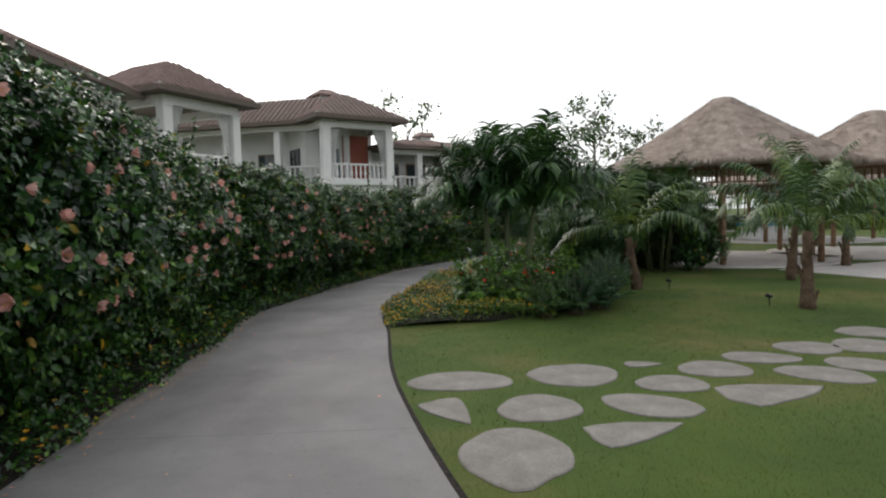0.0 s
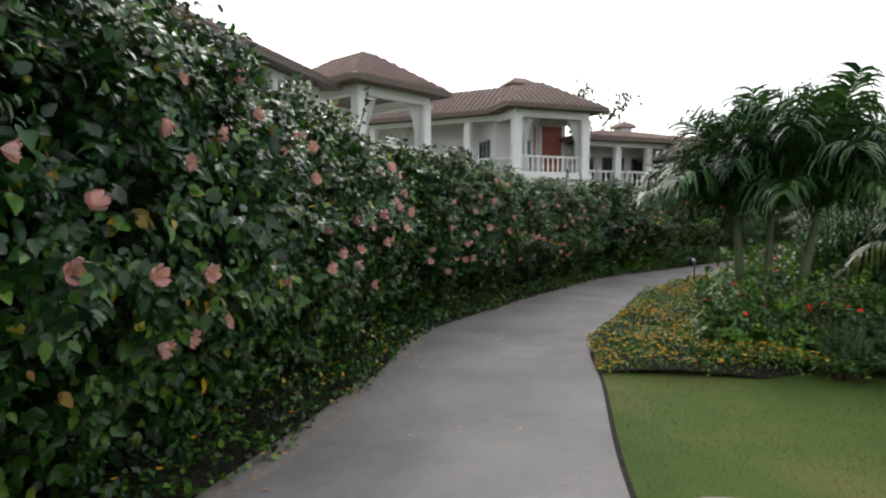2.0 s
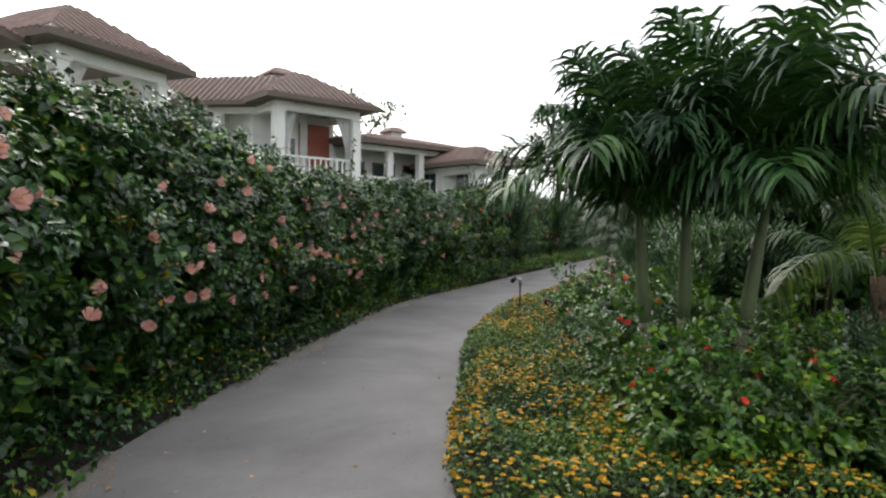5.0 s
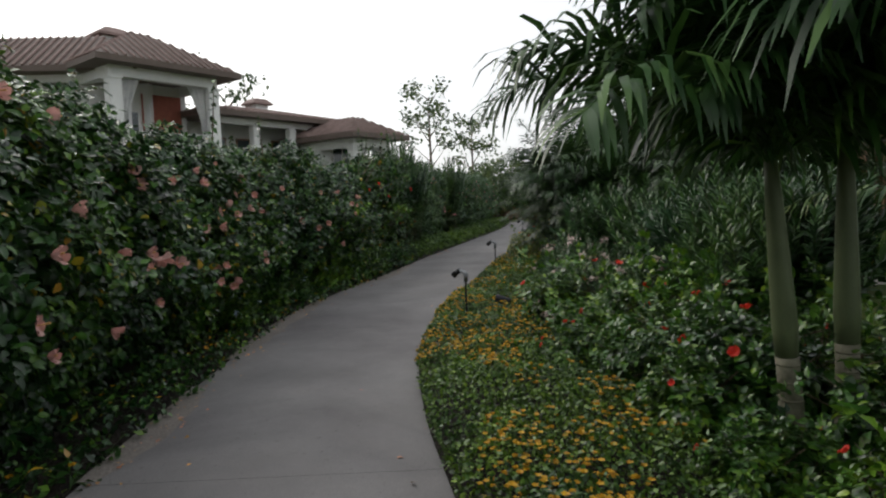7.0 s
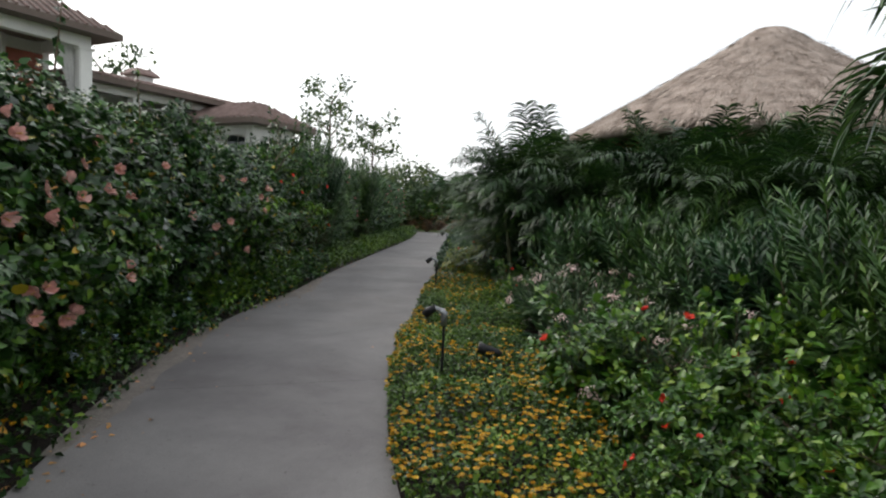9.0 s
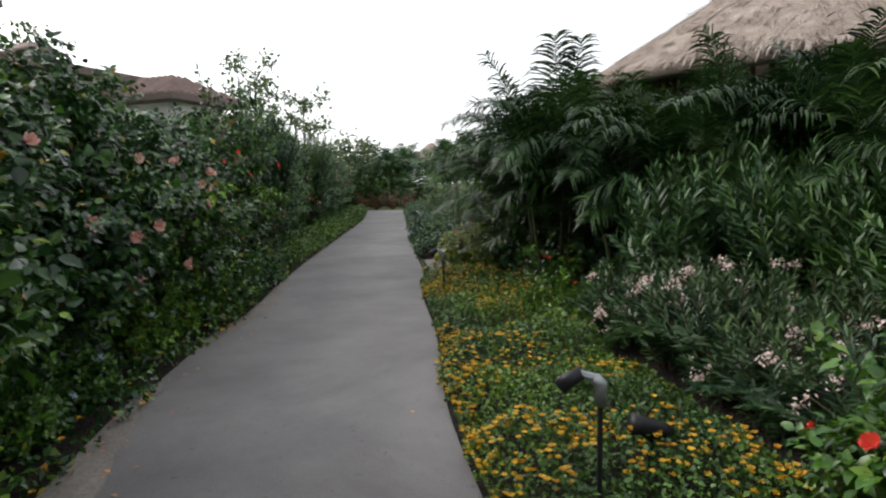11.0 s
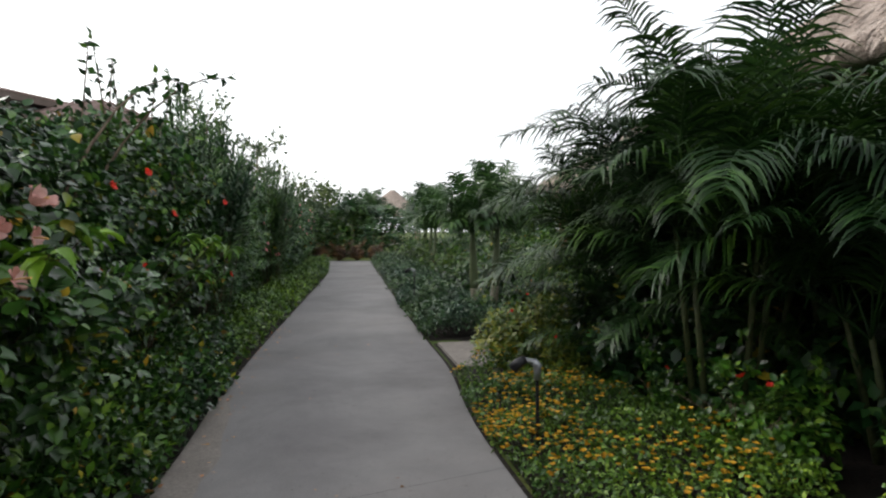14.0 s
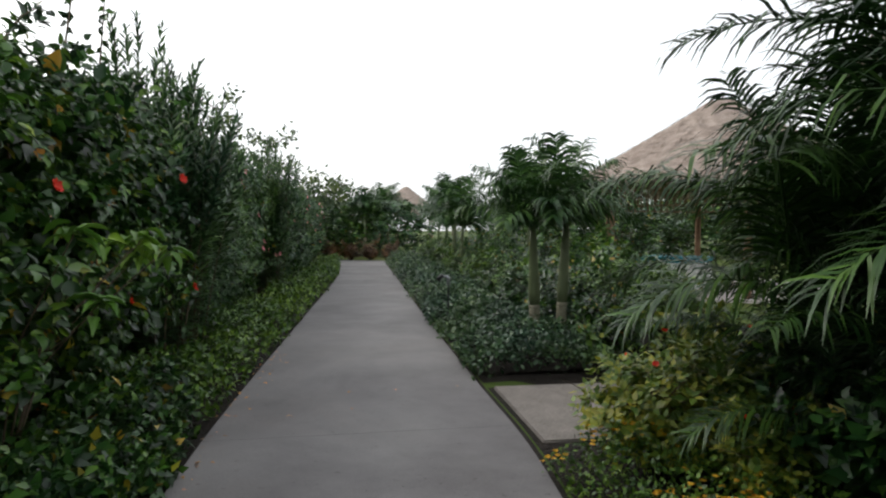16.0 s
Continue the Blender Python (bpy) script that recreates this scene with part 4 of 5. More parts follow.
def areca(x, y, seed, h=1.0, n=6, scale=1.0):
    rng = random.Random(seed)
    ob = thing("areca_palm", pose(x, y, 0), "clumping areca palm with arching dark green fronds", "palm tree", "areca palms round the shelter")
    for i in range(n):
        a = i * 2.4 + rng.random()
        b = Vector((math.cos(a) * 0.22, math.sin(a) * 0.22, -0.03))
        t = Vector((math.cos(a) * 0.42, math.sin(a) * 0.42, h * (rng.uniform(0.65, 1.05) if i < 8 else rng.uniform(0.2, 0.45))))
        part("cane", tube([b, b.lerp(t, 0.5) + Vector((0, 0, 0.05)), t], [0.026, 0.022, 0.016], 7), CANE, ob, "ringed dull green cane", smooth=True)
        crown(ob, ARE, ARECA, 6, t - Vector((0, 0, 0.03)), rng, scale * (1.0 if i < 8 else 0.7), a, [0, 1, 2, 3, 4, 5])
    return ob


for i, (x, y, h, s) in enumerate(((4.5, 18.2, 1.2, 0.85), (4.3, 19.3, 1.5, 0.92), (4.98, 19.85, 1.45, 0.98), (4.5, 17.3, 1.3, 0.85), (4.9, 16.6, 1.4, 0.88), (4.75, 15.8, 1.35, 0.85), (5.4, 15.2, 1.4, 0.88), (5.4, 17.7, 1.6, 0.95), (5.0, 20.5, 1.2, 0.9), (5.6, 16.3, 1.6, 0.95), (4.9, 18.7, 1.5, 0.92), (5.6, 19.2, 1.6, 0.95))):
    areca(x, y, 80 + i, h, 12 if i in (2, 8) else 9, s)
for x, y, s in ((4.85, 18.6, 1.45), (4.6, 19.4, 1.2), (4.75, 20.3, 1.1), (5.4, 17.0, 1.5), (5.0, 20.1, 1.3), (5.7, 15.9, 1.4), (5.9, 19.4, 1.2), (4.7, 17.9, 1.1), (6.3, 15.2, 1.3)):
    shrub("dark_shrub", K_ROUND[k % 2], HIB, x, y, 50 * k, s, "dense dark green shrub under the areca palms", "dark shrubs round the shelter")
    k += 1


def coconut(x, y, seed, h, lean, scale, n=10):
    rng = random.Random(seed)
    ob = thing("coconut_palm", pose(x, y, 0), "young coconut palm with a rough short trunk on the lawn", "palm tree", "young coconut palms on the lawn")
    tip = Vector((lean[0], lean[1], h))
    part("trunk", tube([(0, 0, -0.05), (0, 0, 0.1), tip * 0.5, tip], [0.13, 0.11, 0.075, 0.07], 12), COCOBARK, ob, smooth=True)
    for j in range(7):
        a = j * 0.9
        part("leaf_base", tube([tip * (0.1 + 0.12 * j) + Vector((math.cos(a) * 0.09, math.sin(a) * 0.09, 0)), tip * (0.1 + 0.12 * j) + Vector((math.cos(a) * 0.17, math.sin(a) * 0.17, 0.16))], [0.04, 0.012], 5), COCOBARK, ob)
    crown(ob, COC, COCO, n, tip, rng, scale, rng.random() * 6)
    return ob


coconut(3.78, 11.88, 1, 1.0, (-0.15, 0.0), 1.05)
coconut(5.48, 9.2, 2, 1.15, (0.05, 0.1), 0.95)
coconut(7.29, 12.77, 3, 1.3, (0.1, 0.0), 1.1)
coconut(10.2, 15.4, 4, 1.0, (0.0, 0.0), 1.0)


# ---- thatched shelters ----
def shelter(x, y, apex, eave, radius, turn, seed, slats=True):
    rng = np.random.default_rng(seed)
    ob = thing("thatched_shelter", pose(x, y, 0, 0, 0, turn), "round open shelter with a grey-brown palm-thatch roof on posts", "shelter", "thatched shelters on the lawn")
    # thatch body: layered cone, slightly concave, with an eave that has depth
    prof = [(0.02, apex), (0.28, apex - 0.05)]
    for i in range(1, 15):
        u = i / 14
        prof.append((0.28 + (radius - 0.28) * u, apex - 0.05 - (apex - eave - 0.2) * (u ** 0.93) + 0.02 * (i % 2)))
    prof += [(radius + 0.02, eave), (radius - 0.15, eave - 0.02), (radius * 0.5, eave + (apex - eave) * 0.42), (0.02, apex - 0.35)]
    seg = 64
    v, q = [], []
    for i, (r, z) in enumerate(prof):
        for k in range(seg):
            a = 2 * math.pi * k / seg
            w = 0.03 * noise.noise((math.cos(a) * 4 * r, math.sin(a) * 4 * r, seed)) if i > 1 else 0
            v.append(((r + w) * math.cos(a), (r + w) * math.sin(a), z + w))
    for i in range(len(prof) - 1):
        for k in range(seg):
            q.append((i * seg + k, i * seg + (k + 1) % seg, (i + 1) * seg + (k + 1) % seg, (i + 1) * seg + k))
    roof = part("roof", np_mesh("roof", v, q), THATCH, ob)
    # loose straw lying down the slope and fringing the eave
    n = 9000
    a = rng.random(n) * 6.283
    r = radius * np.sqrt(rng.random(n)) * 1.02
    u = np.clip((r - 0.28) / (radius - 0.28), 0, 1)
    z = apex - 0.03 - (apex - eave - 0.2) * u ** 0.93
    p = np.stack([r * np.cos(a), r * np.sin(a), z], axis=1)
    slope = (apex - eave) / radius
    d = np.stack([np.cos(a), np.sin(a), np.full(n, -slope)], axis=1) + rng.normal(size=(n, 3)) * 0.18
    nr = np.stack([np.cos(a) * slope, np.sin(a) * slope, np.ones(n)], axis=1)
    part("straw", leaves("straw", p, d, nr, 0.2 + 0.14 * rng.random(n), LANCE * np.array([0.5, 1, 0.4])), THATCH, roof)
    part("floor", lathe_disc(radius * 0.92, 0.05), TILEFLOOR, ob, "pale concrete floor")
    np_ = 6
    rr = radius * 0.8
    for k in range(np_):
        a = 2 * math.pi * k / np_
        c, s = math.cos(a) * rr, math.sin(a) * rr
        part("post", tube([(c, s, 0.0), (c, s, 1.2), (c, s, eave + 0.35)], [0.085, 0.08, 0.075], 10), WOOD, ob, smooth=True)
        a2 = 2 * math.pi * (k + 1) / np_
        c2, s2 = math.cos(a2) * rr, math.sin(a2) * rr
        part("beam", tube([(c, s, eave + 0.22), (c2, s2, eave + 0.22)], [0.06, 0.06], 8), WOOD, ob)
        if slats:
            part("rail", tube([(c, s, eave - 0.42), (c2, s2, eave - 0.42)], [0.025, 0.025], 6), WOOD, ob)
            for j in range(1, 14):
                u = j / 14
                xx, yy = c + (c2 - c) * u, s + (s2 - s) * u
                part("slat", SLAT, WOOD, ob, m=Matrix.Translation((xx, yy, eave - 0.42)))
    return ob


def lathe_disc(r, h):
    bm = bmesh.new()
    bmesh.ops.create_cone(bm, cap_ends=True, segments=40, radius1=r, radius2=r - 0.02, depth=h, matrix=Matrix.Translation((0, 0, h / 2)))
    return bm


SLAT = bpy.data.meshes.new("slat")
_b = boxed(-0.02, -0.02, 0, 0.02, 0.02, 0.62)
_b.to_mesh(SLAT)
_b.free()
shelter(8.5, 18.4, 4.8, 2.62, 3.4, 245, 1)
shelter(13.6, 19.3, 4.45, 2.6, 3.2, 20, 2)
shelter(16.0, 27.6, 4.7, 2.4, 3.8, 40, 3)
shelter(38.8, 77.0, 6.2, 3.2, 4.0, 0, 4, False)

# side path to the shelters, and the crossing at the far end
sp = tagged(new("side_path"), "pale concrete slabs leading off to the shelter", "path", kind="structure")
sp.matrix_basis = pose(4.5, 22.75, 0, 0, 0, -28)
for i in range(6):
    part("slab", boxed(0.02 + 1.3 * i, -0.72, -0.05, 1.29 + 1.3 * i, 0.72, 0.026, 0.01), DUST, sp)
cp = tagged(part("cross_path", boxed(-8, -1.3, -0.05, 9, 1.2, 0.016, 0.01), CONC), "pale concrete cross path at the far end", "path", kind="structure")
cp.matrix_basis = pose(14.3, 42.7, 0, 0, 0, -34)
ap = tagged(part("paved_terrace", boxed(-4.2, -1.4, -0.05, 3.5, 1.4, 0.012, 0.02), TILEFLOOR), "pale paved terrace before the shelter", "paving", kind="structure")
ap.matrix_basis = pose(12.6, 15.0, 0, 0, 0, 20)

# ---- stepping stones: centre, half-length, half-width, turn, sharpness ----
STONES = [
    (0.13, 5.66, 0.5, 0.36, -5, 0), (0.0, 4.86, 0.36, 0.2, -66, 1), (0.42, 3.95, 0.38, 0.48, 8, 2), (0.72, 4.83, 0.36, 0.36, 0, 0),
    (1.2, 5.78, 0.46, 0.42, -8, 0), (1.24, 4.25, 0.42, 0.22, 18, 1), (1.6, 4.82, 0.44, 0.28, -30, 0), (1.98, 5.4, 0.32, 0.3, -6, 0),
    (1.93, 6.1, 0.2, 0.13, -5, 1), (2.62, 5.05, 0.5, 0.32, 14, 1), (2.56, 5.85, 0.36, 0.33, -28, 0), (3.2, 6.24, 0.42, 0.25, -18, 0),
    (3.43, 5.57, 0.42, 0.3, -28, 0), (3.92, 6.62, 0.36, 0.34, -16, 0), (4.0, 5.87, 0.34, 0.3, -30, 0), (4.58, 6.65, 0.38, 0.4, -40, 0),
    (5.1, 7.35, 0.4, 0.34, -16, 0), (5.3, 6.5, 0.4, 0.32, 0, 0), (5.85, 7.3, 0.42, 0.36, 20, 0), (6.4, 8.0, 0.4, 0.36, 0, 0),
]
for i, (x, y, a, b, turn, sharp) in enumerate(STONES):
    rng = random.Random(100 + i)
    n = 26
    a, b = a * 0.93, b * 0.93
    ph = [rng.uniform(0, 6.28) for _ in range(3)]
    ring = []
    for k in range(n):
        t = 2 * math.pi * k / n
        w = 1 + 0.05 * math.sin(2 * t + ph[0]) + 0.045 * math.sin(3 * t + ph[1]) + 0.015 * math.sin(7 * t + ph[2])
        if sharp == 1:
            w *= 0.38 + 0.41 / math.cos((t % 2.0944) - 1.0472)
        elif sharp == 2:
            w *= 1 + 0.38 * math.exp(-((t - 4.4) / 0.42) ** 2)
        ring.append((a * w * math.cos(t), b * w * math.sin(t)))
    bm = bmesh.new()
    lo = [bm.verts.new((*p, -0.04)) for p in ring]
    up = [bm.verts.new((*p, 0.005)) for p in ring]
    hi = [bm.verts.new((p[0] * 0.965, p[1] * 0.965, 0.013)) for p in ring]
    for k in range(n):
        j = (k + 1) % n
        bm.faces.new((lo[k], lo[j], up[j], up[k]))
        bm.faces.new((up[k], up[j], hi[j], hi[k]))
    bm.faces.new(hi)
    st = part("stepping_stone", bm, STONE)
    st.matrix_basis = pose(x, y, 0, 0, 0, turn)
    tagged(st, "flat irregular beige stepping stone set in the lawn", "stone", "stepping stones in the lawn")

# ---- garden lamps beside the path ----
def path_lamp(x, y, turn, h=0.64):
    ob = thing("path_lamp", pose(x, y, 0, 0, 0, turn), "slim black garden lamp with a bent grey head beside the path", "garden lamp", "lamps along the path")
    part("stake", tube([(0, 0, -0.05), (0, 0, h - 0.08)], [0.011, 0.011], 8), BLACK, ob)
    part("elbow", tube([(0, 0, h - 0.1), (0, 0, h - 0.01), (-0.025, 0, h + 0.012)], [0.026, 0.028, 0.026], 10), STEEL, ob, "grey elbow", smooth=True)
    part("arm", tube([(-0.01, 0, h + 0.01), (-0.08, 0.0, h + 0.025)], [0.018, 0.018], 8), STEEL, ob)
    part("lamp_head", tube([(-0.07, 0, h + 0.03), (-0.12, 0, h + 0.0), (-0.155, 0, h - 0.035)], [0.026, 0.033, 0.036], 10), BLACK, ob, "black tilted lamp head", smooth=True)
    return ob


def spot_lamp(x, y, turn, s=1.0):
    ob = thing("spot_lamp", pose(x, y, 0, 0, 0, turn) @ Matrix.Scale(s, 4), "black ground spotlight on a short stake in the bed", "garden lamp")
    part("stake", tube([(0, 0, -0.05), (0, 0, 0.26)], [0.014, 0.014], 8), BLACK, ob)
    part("housing", tube([(-0.1, 0, 0.24), (-0.05, 0, 0.25), (0.06, 0, 0.28), (0.1, 0, 0.29)], [0.03, 0.045, 0.052, 0.056], 12), BLACK, ob, smooth=True)
    part("bracket", boxed(-0.02, -0.03, 0.22, 0.02, 0.03, 0.28, 0.006), BLACK, ob)
    return ob


path_lamp(0.774, 15.338, -47)
path_lamp(2.92, 19.76, -40, 0.62)
path_lamp(6.4, 26.1, -40, 0.75)
spot_lamp(1.3, 15.5, 150)
for x, y in ((5.1, 9.56), (4.43, 11.92)):
    spot_lamp(x, y, 200, 0.55)


# ---- houses ----
U, N = Vector((0.82, 0.572, 0)), Vector((0.572, -0.82, 0))
HOUSE_TURN = math.degrees(math.atan2(U.y, U.x))


def hip_roof(x0, y0, x1, y1, z, rise, over=0.75, ridge=0.0, thick=0.22):
    """A hipped roof over a rectangle, with eaves that have depth."""
    bm = bmesh.new()
    x0, y0, x1, y1 = x0 - over, y0 - over, x1 + over, y1 + over
    w, d = x1 - x0, y1 - y0
    r = max(w - d, 0) / 2 + 0.35 if w > d else 0.35
    rd = max(d - w, 0) / 2 + 0.35
    cx, cy = (x0 + x1) / 2, (y0 + y1) / 2
    lo = [bm.verts.new(p) for p in ((x0, y0, z - thick), (x1, y0, z - thick), (x1, y1, z - thick), (x0, y1, z - thick))]
    up = [bm.verts.new(p) for p in ((x0, y0, z), (x1, y0, z), (x1, y1, z), (x0, y1, z))]
    tp = [bm.verts.new(p) for p in ((cx - r, cy - rd, z + rise), (cx + r, cy - rd, z + rise), (cx + r, cy + rd, z + rise), (cx - r, cy + rd, z + rise))]
    for k in range(4):
        j = (k + 1) % 4
        bm.faces.new((lo[k], lo[j], up[j], up[k]))
        bm.faces.new((up[k], up[j], tp[j], tp[k]))
    bm.faces.new(lo[::-1])
    bm.faces.new(tp)
    return bm, (cx, cy, r, rd)


def tile_rows(ob, x0, y0, x1, y1, z, rise, over, info, step=0.32):
    """Half-round tiles running up the two slopes that face the garden, joined as one cover."""
    cx, cy, r, rd = info
    x0, y0, x1, y1 = x0 - over, y0 - over, x1 + over, y1 + over
    bms = []
    n = int((x1 - x0) / step)
    for i in range(n + 1):
        x = x0 + 0.1 + (x1 - x0 - 0.2) * i / n
        if x < cx - r:
            u = (x - x0) / (cx - r - x0)
        elif x > cx + r:
            u = (x1 - x) / (x1 - cx - r)
        else:
            u = 1
        if u > 0.04:
            bms.append(tube([(x, y0 - 0.03, z + 0.02), (x, y0 + (cy - rd - y0) * u, z + 0.02 + rise * u)], [0.05, 0.05], 6))
    n = int((y1 - y0) / step)
    for i in range(n + 1):
        y = y0 + 0.1 + (y1 - y0 - 0.2) * i / n
        if y < cy - rd:
            u = (y - y0) / (cy - rd - y0)
        elif y > cy + rd:
            u = (y1 - y) / (y1 - cy - rd)
        else:
            u = 1
        if u > 0.04:
            bms.append(tube([(x0 - 0.03, y, z + 0.02), (x0 + (cx - r - x0) * u, y, z + 0.02 + rise * u)], [0.05, 0.05], 6))
    return part("tiles", join(bms), TERRA, ob)


def baluster_rail(ob, x0, x1, y, z):
    rail = part("railing", boxed(x0, y - 0.07, z + 0.92, x1, y + 0.07, z + 1.02, 0.01), STUCCO, ob)
    part("bottom_rail", boxed(x0, y - 0.06, z + 0.05, x1, y + 0.06, z + 0.15, 0.01), STUCCO, rail)
    n = max(2, int((x1 - x0) / 0.3))
    for i in range(n):
        x = x0 + (x1 - x0) * (i + 0.5) / n
        part("baluster", BALUSTER, STUCCO, rail, m=Matrix.Translation((x, y, z + 0.15)))


BALUSTER = bpy.data.meshes.new("baluster")
_b = tube([(0, 0, 0), (0, 0, 0.1), (0, 0, 0.28), (0, 0, 0.55), (0, 0, 0.77)], [0.05, 0.045, 0.075, 0.04, 0.05], 8)
_b.to_mesh(BALUSTER)
_b.free()


def curtain(ob, x, y, z, h, w, side):
    """A tied-back curtain that hangs in folds from the lintel."""
    bm = bmesh.new()
    rows = []
    for i in range(9):
        u = i / 8
        wide = w * (1 - 0.72 * math.sin(min(1, u / 0.68) * 1.57)) if u < 0.68 else w * (0.28 + 0.25 * (u - 0.68))
        rows.append([bm.verts.new((x + side * wide * k / 10, y + 0.05 * math.sin(k * 2.1 + u), z + h * (1 - u))) for k in range(11)])
    for a, b in zip(rows, rows[1:]):
        for k in range(10):
            bm.faces.new((a[k], a[k + 1], b[k + 1], b[k]))
    bmesh.ops.solidify(bm, geom=bm.faces[:], thickness=0.015)
    part("curtain", bm, CLOTH, ob, "tied-back white curtain", smooth=True)


def tower_house(origin, w, d, floor2, eave, rise, label, cupola=True, open_bay=False, turn=HOUSE_TURN):
    """A two-storey block: origin is the column corner at its far front; x runs back along the front, y inwards."""
    ob = thing("house", Matrix.Translation(origin) @ pose(0, 0, 0, 0, 0, turn), label, "house", "white villas behind the hedge")
    x0, y0, x1, y1 = -w, 0.0, 0.0, d
    t = 0.25
    back = 2.6
    # ground storey and the rear of the upper storey
    part("wall", boxed(x0, y0 + 0.1, 0, x1, y1, floor2, 0.02), STUCCO, ob)
    if open_bay:
        back = d - 0.5
        for cx in (x0 + 0.2, x1 - 0.2):
            part("column", boxed(cx - 0.22, y1 - 0.45, floor2, cx + 0.22, y1, eave - 0.62, 0.03), STUCCO, ob)
        part("lintel", boxed(x0, y1 - 0.45, eave - 0.62, x1, y1, eave - 0.18, 0.01), STUCCO, ob)
    else:
        part("wall", boxed(x0, y0 + back, floor2, x0 + t, y1, eave - 0.1), STUCCO, ob)
        part("wall", boxed(x0 + t, y1 - t, floor2, x1, y1, eave - 0.1), STUCCO, ob)
        part("wall", boxed(x1 - t, y0 + back, floor2, x1, y1 - t, eave - 0.1), STUCCO, ob)
        part("balcony_back_wall", boxed(x0 + t, y0 + back, floor2, x1 - t, y0 + back + t, eave - 0.1), STUCCO, ob)
        part("red_panel", boxed(x0 + 2.45, y0 + back - 0.05, floor2 + 0.03, x1 - t - 0.02, y0 + back - 0.004, eave - 0.7), ROOMRED, ob, "red-brown painted balcony wall")
    part("balcony_floor", boxed(x0 - 0.15, y0 - 0.15, floor2 - 0.25, x1 + 0.15, y0 + back, floor2 + 0.02, 0.02), STUCCO, ob)
    part("ceiling", boxed(x0, y0, eave - 0.18, x1, y1, eave - 0.1), STUCCO, ob)
    part("lintel", boxed(x0, y0 - 0.02, eave - 0.62, x1, y0 + 0.32, eave - 0.18, 0.01), STUCCO, ob)
    part("lintel", boxed(x0 - 0.02, y0 + 0.32, eave - 0.62, x0 + 0.3, y0 + back, eave - 0.18, 0.01), STUCCO, ob)
    part("lintel", boxed(x1 - 0.3, y0 + 0.32, eave - 0.62, x1 + 0.02, y0 + back, eave - 0.18, 0.01), STUCCO, ob)
    for cx in (x0 + 0.2, x1 - 0.2):
        part("column", boxed(cx - 0.24, y0 - 0.06, 0, cx + 0.24, y0 + 0.42, eave - 0.62, 0.03), STUCCO, ob)
        part("capital", boxed(cx - 0.3, y0 - 0.1, eave - 0.72, cx + 0.3, y0 + 0.48, eave - 0.62, 0.02), STUCCO, ob)
    baluster_rail(ob, x0 + 0.45, x1 - 0.45, y0 + 0.18, floor2)
    curtain(ob, x0 + 0.46, y0 + 0.2, floor2 + 0.1, eave - 0.75 - floor2, 0.8, 1)
    curtain(ob, x1 - 0.46, y0 + 0.2, floor2 + 0.1, eave - 0.75 - floor2, 0.8, -1)
    if not open_bay:
        # glazed door on the balcony and windows in the side and front
        win = part("window", boxed(x0 + 0.9, y0 + back - 0.06, floor2 + 0.05, x0 + 2.3, y0 + back - 0.005, floor2 + 2.2, 0.01), STUCCO, ob)
        for k in range(2):
            part("pane", boxed(x0 + 0.97 + 0.66 * k, y0 + back - 0.075, floor2 + 0.13, x0 + 1.57 + 0.66 * k, y0 + back - 0.062, floor2 + 2.12), GLASS, win)
        win = part("window", boxed(x0 - 0.05, y0 + back + 0.5, floor2 + 0.1, x0 - 0.004, y0 + back + 2.3, floor2 + 2.2, 0.01), STUCCO, ob)
        for k in range(3):
            part("pane", boxed(x0 - 0.062, y0 + back + 0.56 + 0.58 * k, floor2 + 0.18, x0 - 0.052, y0 + back + 1.08 + 0.58 * k, floor2 + 2.12), GLASS, win)
    for k in range(2):
        xx = x0 + 0.9 + 2.0 * k
        if xx + 1.3 < x1:
            win = part("window", boxed(xx, y0 + 0.04, 0.5, xx + 1.3, y0 + 0.096, 2.3, 0.01), STUCCO, ob)
            part("pane", boxed(xx + 0.08, y0 + 0.025, 0.58, xx + 1.22, y0 + 0.038, 2.22), GLASS, win)
    bm, info = hip_roof(x0, y0, x1, y1, eave, rise)
    roof = part("roof", bm, FASCIA, ob)
    tile_rows(roof, x0, y0, x1, y1, eave, rise, 0.75, info)
    if cupola:
        cx, cy, r, rd = info
        part("cupola", boxed(cx - 0.55, cy - 0.55, eave + rise - 0.35, cx + 0.55, cy + 0.55, eave + rise + 0.3), STUCCO, roof)
        cb, _ = hip_roof(cx - 0.55, cy - 0.55, cx + 0.55, cy + 0.55, eave + rise + 0.35, 0.35, 0.3, thick=0.1)
        part("cupola_roof", cb, TERRA, roof)
    return ob


